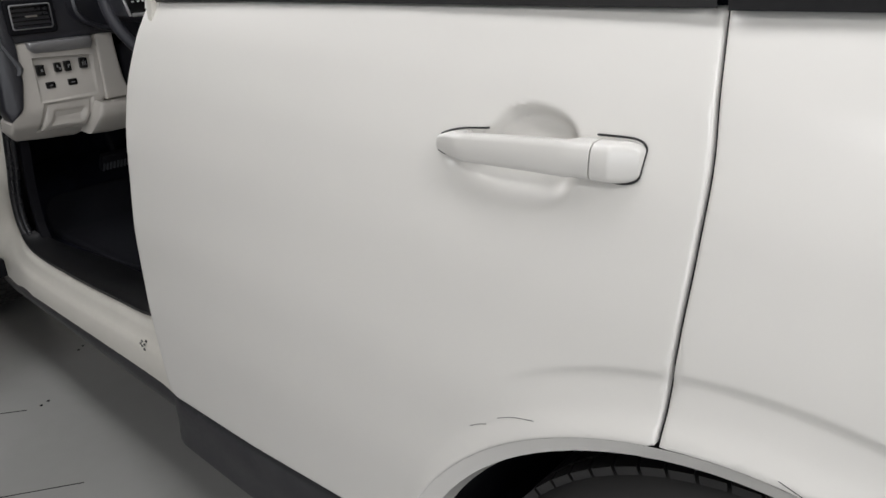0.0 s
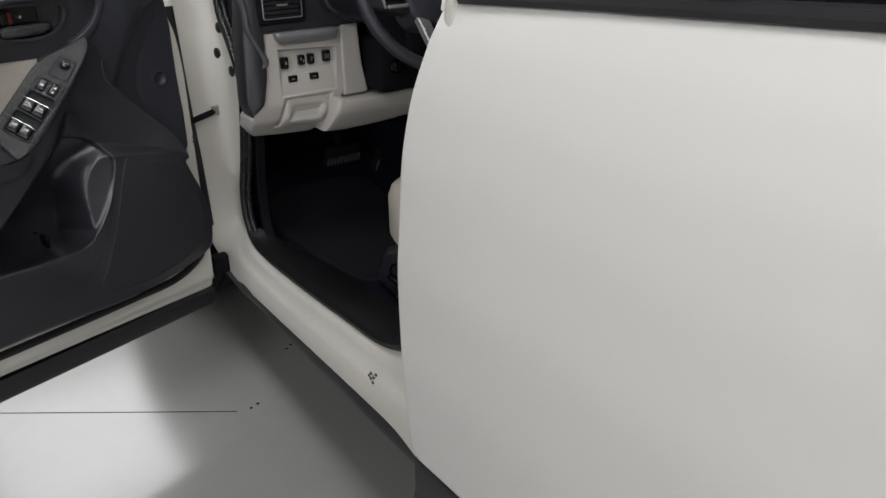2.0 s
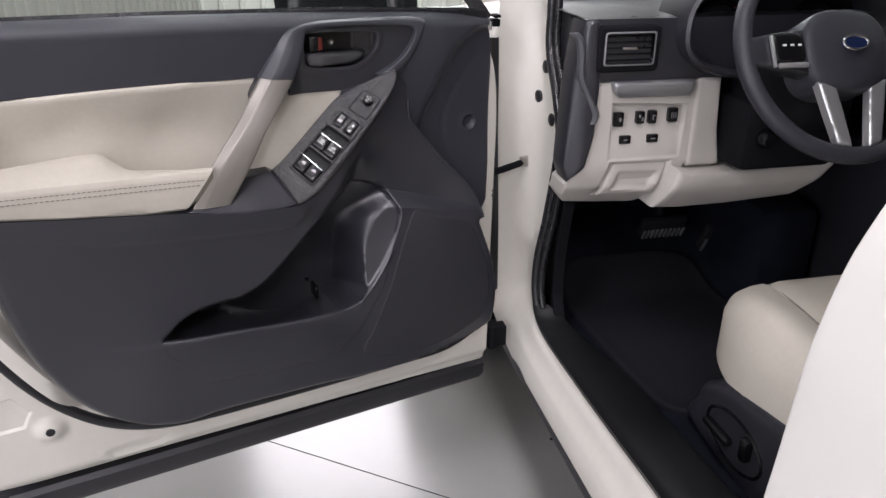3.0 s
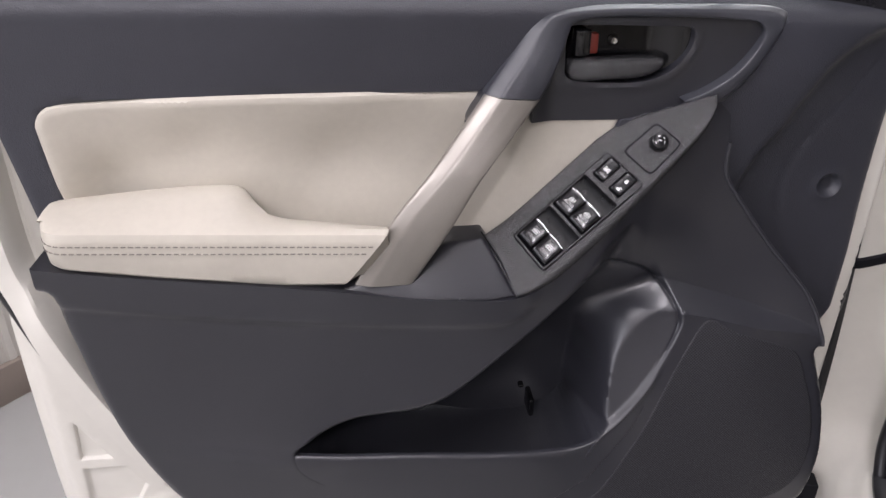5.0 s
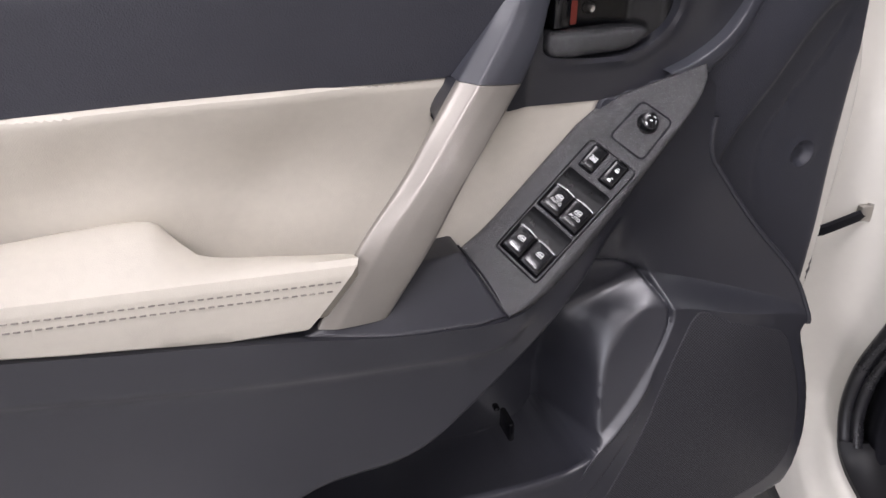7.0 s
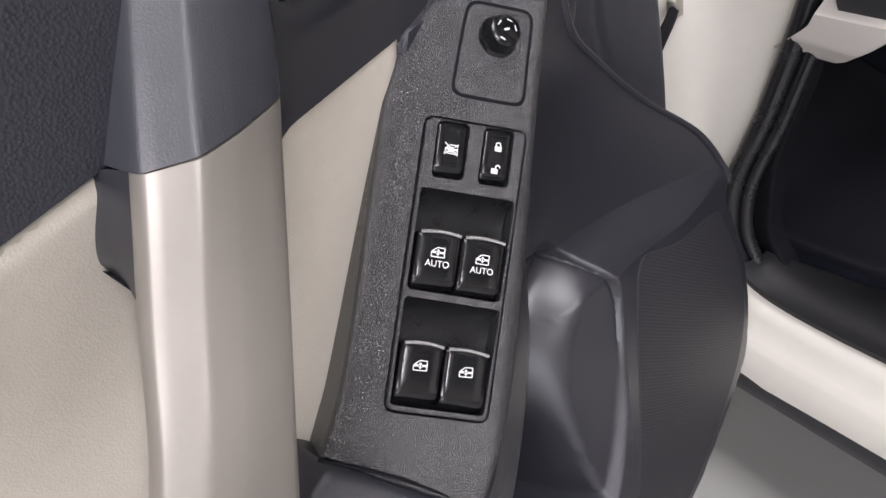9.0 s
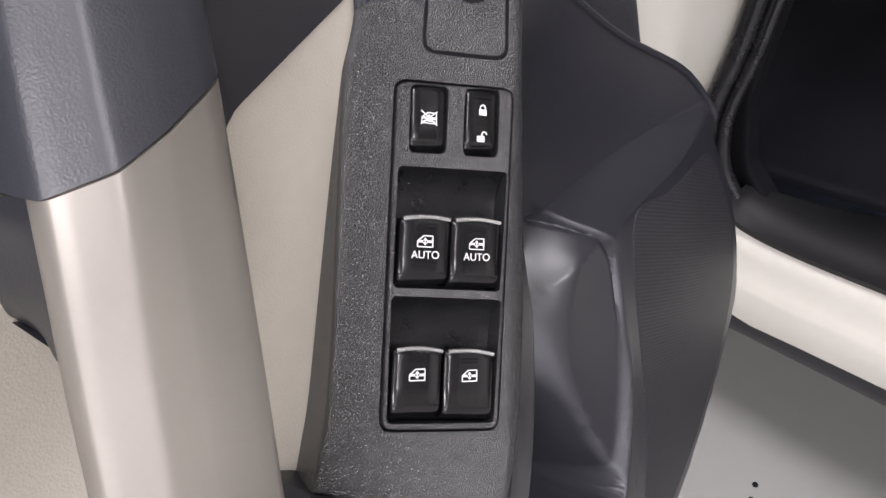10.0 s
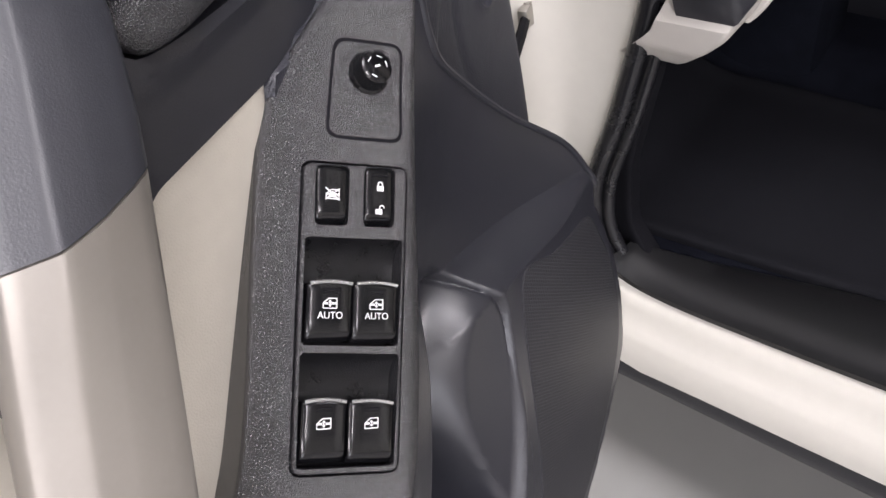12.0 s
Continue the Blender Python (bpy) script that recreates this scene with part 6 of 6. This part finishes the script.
for q in (WELL_1, WELL_2):
    (x0, y0), (x1, y1), (x2, y2), (x3, y3) = q
    rowsq = []
    for t in np.linspace(0, 1, 10):
        f = t * 0.42
        dep = -0.3 - 7.4 * (1 - (1 - t) ** 3.6)
        rowsq.append([con((x0 + (x3 - x0) * f + (x1 - x0) * g, y0 + (y3 - y0) * f + (y1 - y0) * g, dep + 0.5 * (abs(g - 0.5) * 2) ** 8)) for g in np.linspace(0.01, 0.99, 14)])
    part("finger_scoop", loft(rowsq), WORN, console, "worn black finger scoop")


def key(q, hi, name, label, chrome=False):
    """A switch key: domed top on a tapered body."""
    (x0, y0), (x1, y1), (x2, y2), (x3, y3) = q
    rowsk = []
    fs = [0, 0.02, 0.05, 0.1, 0.3, 0.55, 0.8, 0.88, 0.94, 1.0]
    for f in fs:
        z = hi - 0.7 + 0.7 * f - 0.9 * math.exp(-f / 0.02) - 0.35 * math.sin(3.14 * f)
        if f > 0.84:
            z -= 4.2 * ((f - 0.84) / 0.16) ** 1.4
        bow = 1.1 * (1 - f)
        row = []
        for g in (0, 0.0, 0.03, 0.10, 0.3, 0.5, 0.7, 0.90, 0.97, 1.0, 1.0):
            zz = z - 1.0 * max(0, (abs(g - 0.5) - 0.42) / 0.08) ** 2
            row.append([x0 + (x3 - x0) * f + (x1 - x0) * g, y0 + (y3 - y0) * f + (y1 - y0) * g + bow * (1 - (2 * g - 1) ** 2), zz])
        row[0][2] = row[-1][2] = -9.0
        rowsk.append([con(p) for p in row])
    fr = [con((x0 + (x1 - x0) * g, y0 + (y1 - y0) * g, -9)) for g in (0, 0.0, 0.03, 0.10, 0.3, 0.5, 0.7, 0.90, 0.97, 1.0, 1.0)]
    k = part(name, loft([fr] + rowsk), GLOSS, console, label)
    if chrome:
        st = []
        for g in np.linspace(0.03, 0.97, 13):
            st.append(con((x0 + (x1 - x0) * g, y0 + (y1 - y0) * g + 1.1 * (1 - (2 * g - 1) ** 2) - 0.1, hi - 0.40)))
        part("chrome_edge", tube(st, 0.00085, 8), CHROME, k, "bright chrome edge strip")
    return k


def flat_part(k, name, polys, z, mat=None, label=""):
    bms = [prism(p, z, z + 0.18, con) for p in polys]
    return part(name, join(*bms), mat or PRINT, k, label, smooth=False)


def bar(x0, y0, x1, y1, w):
    d = np.array([x1 - x0, y1 - y0], float)
    n = np.array([-d[1], d[0]]) / np.linalg.norm(d) * w / 2
    a, b = np.array([x0, y0]), np.array([x1, y1])
    return [tuple(a + n), tuple(a - n), tuple(b - n), tuple(b + n)]


def window_icon(cx, cy, s, crossed=False):
    """A small car door: sloped window over a body, with up and down arrows."""
    P = [(-3.2, -2.0), (3.2, -2.0), (3.2, 2.3), (-0.6, 2.3), (-3.2, 0.2)]
    t = 0.42
    polys = [bar(*P[i], *P[(i + 1) % 5], t) for i in range(5)]
    polys += [bar(-3.2, 0.1, -0.9, 0.1, 0.9), bar(0.9, 0.1, 3.2, 0.1, 0.9), bar(-2.4, -1.1, 2.4, -1.1, 0.5) if crossed else bar(0, -1.2, 0, 1.4, 0.45),
              [(-0.9, 0.5), (0.9, 0.5), (0, 1.7)], [(-0.9, -0.3), (0, -1.5), (0.9, -0.3)]]
    if crossed:
        polys += [bar(-3.6, -2.6, 3.6, 3.0, 0.5), bar(-3.6, 3.0, 3.6, -2.6, 0.5)]
    return [[(cx + x * s, cy + y * s) for x, y in p] for p in polys]


def lock_icon(cx, cy, s, opened):
    polys = [[(cx + x * s, cy + y * s) for x, y in ((-1.7, -1.9), (1.7, -1.9), (1.7, 0.5), (-1.7, 0.5))]]
    ox = 1.6 if opened else 0
    arc = [(ox + 1.1 * math.cos(a), 1.2 + 1.1 * math.sin(a)) for a in np.linspace(0, 3.1416, 9)]
    arc = arc + [(ox - 1.1, 0.4)] if opened else [(1.1, 0.4)] + arc + [(-1.1, 0.4)]
    polys += [[(cx + x * s, cy + y * s) for x, y in bar(*arc[i], *arc[i + 1], 0.55)] for i in range(len(arc) - 1)]
    return polys


def lettering(k, body, cx, cy, size, z):
    cu = bpy.data.curves.new("lettering", "FONT")
    cu.body, cu.size, cu.align_x, cu.align_y, cu.extrude = body, size, "CENTER", "CENTER", 0.08
    tmp = new("lettering", cu)
    dg = bpy.context.evaluated_depsgraph_get()
    me = bpy.data.meshes.new_from_object(tmp.evaluated_get(dg))
    bpy.data.objects.remove(tmp)
    bm = bmesh.new()
    bm.from_mesh(me)
    for v in bm.verts:
        v.co = Vector(con((cx + v.co.x, cy + v.co.y, z + v.co.z)))
    part("lettering", bm, PRINT, k, "white letters " + body, smooth=False)


k = key([(-18.6, 52.2), (-4.0, 53.2), (-4.6, 28.7), (-18.8, 28.0)], 1.6, "lockout_switch", "black window lockout switch")
flat_part(k, "icon", window_icon(-11.3, 41.0, 0.92, True), 1.25, label="white crossed window mark")
k = key([(4.4, 53.6), (18.3, 54.6), (17.7, 29.4), (3.7, 28.8)], 1.6, "lock_switch", "black door lock switch")
flat_part(k, "icon", lock_icon(11.4, 46.4, 0.96, False), 1.35, label="white closed padlock mark")
flat_part(k, "icon", lock_icon(10.8, 36.0, 0.96, True), 1.15, label="white open padlock mark")
flat_part(k, "tick", [bar(7.5, 51.2, 15.5, 51.6, 0.5), bar(6.8, 31.6, 14.8, 32.0, 0.5)], 1.35, DEEP)
for q, cxy, auto in (([(-22.2, 2.6), (-1.8, 3.0), (-2.7, -21.9), (-23.2, -21.8)], (-12.4, -5.6), True), ([(-1.0, 3.0), (19.9, 2.8), (19.0, -23.0), (-1.9, -22.2)], (9.2, -5.8), True),
                     ([(-23.5, -45.6), (-3.9, -46.3), (-4.6, -71.6), (-24.5, -70.4)], (-14.4, -54.9), False), ([(-2.8, -46.5), (17.9, -48.0), (17.0, -73.6), (-3.5, -71.8)], (7.3, -56.0), False)):
    k = key(q, 3.4, "window_switch", "gloss black power window switch", chrome=True)
    k["group"] = "window switches"
    flat_part(k, "icon", window_icon(*cxy, 0.96), 2.75, label="white window mark")
    flat_part(k, "tick", [bar(cxy[0] - 3.5, cxy[1] + (5.2 if not auto else 4.6), cxy[0] + 3.5, cxy[1] + (5.2 if not auto else 4.6), 0.45),
                          bar(cxy[0] - 3.5, cxy[1] + (6.4 if not auto else 5.8), cxy[0] + 3.5, cxy[1] + (6.4 if not auto else 5.8), 0.45)], 2.95, DEEP)
    if auto:
        lettering(k, "AUTO", cxy[0] + 0.2, cxy[1] - 5.0, 4.1, 2.75)

# mirror adjuster: inset plate with a turning knob
ins = quad_round([(-11.6, 109.0), (20.0, 111.6), (22.0, 69.0), (-13.4, 67.0)], 5.0)
part("adjuster_plate", region(ins, 2.5, lambda P: con_h(P) + 0.7, depth=3.0, rim=0.6, rim_w=1.2, place=con), CONSOLE, console, "inset black adjuster plate")
part("adjuster_groove", region(quad_round(grow([(-11.6, 109.0), (20.0, 111.6), (22.0, 69.0), (-13.4, 67.0)], 1.2), 6.0), 2.5, lambda P: con_h(P) + 0.15, depth=1.0, place=con), DEEP, console)
kz = 17.0 * ((97 - 62) / 107) ** 2
kb = lathe([(0.0, 9.0), (6.0, 9.0), (7.2, 8.4), (7.8, 6.0), (8.4, 2.0), (9.2, 1.0), (10.0, 0.0), (10.0, -1.0)], 36)
for v in kb.verts:
    v.co = Vector(con((4.6 + v.co.x, 97.5 + v.co.y, kz + 0.4 + v.co.z)))
kn = part("mirror_knob", kb, GLOSS, console, "round black mirror adjusting knob")
flat_part(kn, "knob_mark", [bar(4.6 + 4.6 * math.cos(a) - 1.3 * math.sin(a), 97.5 + 4.6 * math.sin(a) + 1.3 * math.cos(a), 4.6 + 4.6 * math.cos(a) + 1.3 * math.sin(a), 97.5 + 4.6 * math.sin(a) - 1.3 * math.cos(a), 0.45)
                            for a in (0.4, 1.4, 2.6, 4.4)] + [bar(3.4, 97.3, 5.8, 98.3, 0.9)], kz + 0.4 + 8.95, PRINT, "white arrows on the knob")
part("console_seam", tube([con((-53 + 76 * t, -96.5 - 19.5 * t + 3 * math.sin(3 * t), 1.2)) for t in np.linspace(0, 1, 12)], 0.0009, 6), DEEP, fdoor, "thin dark seam")
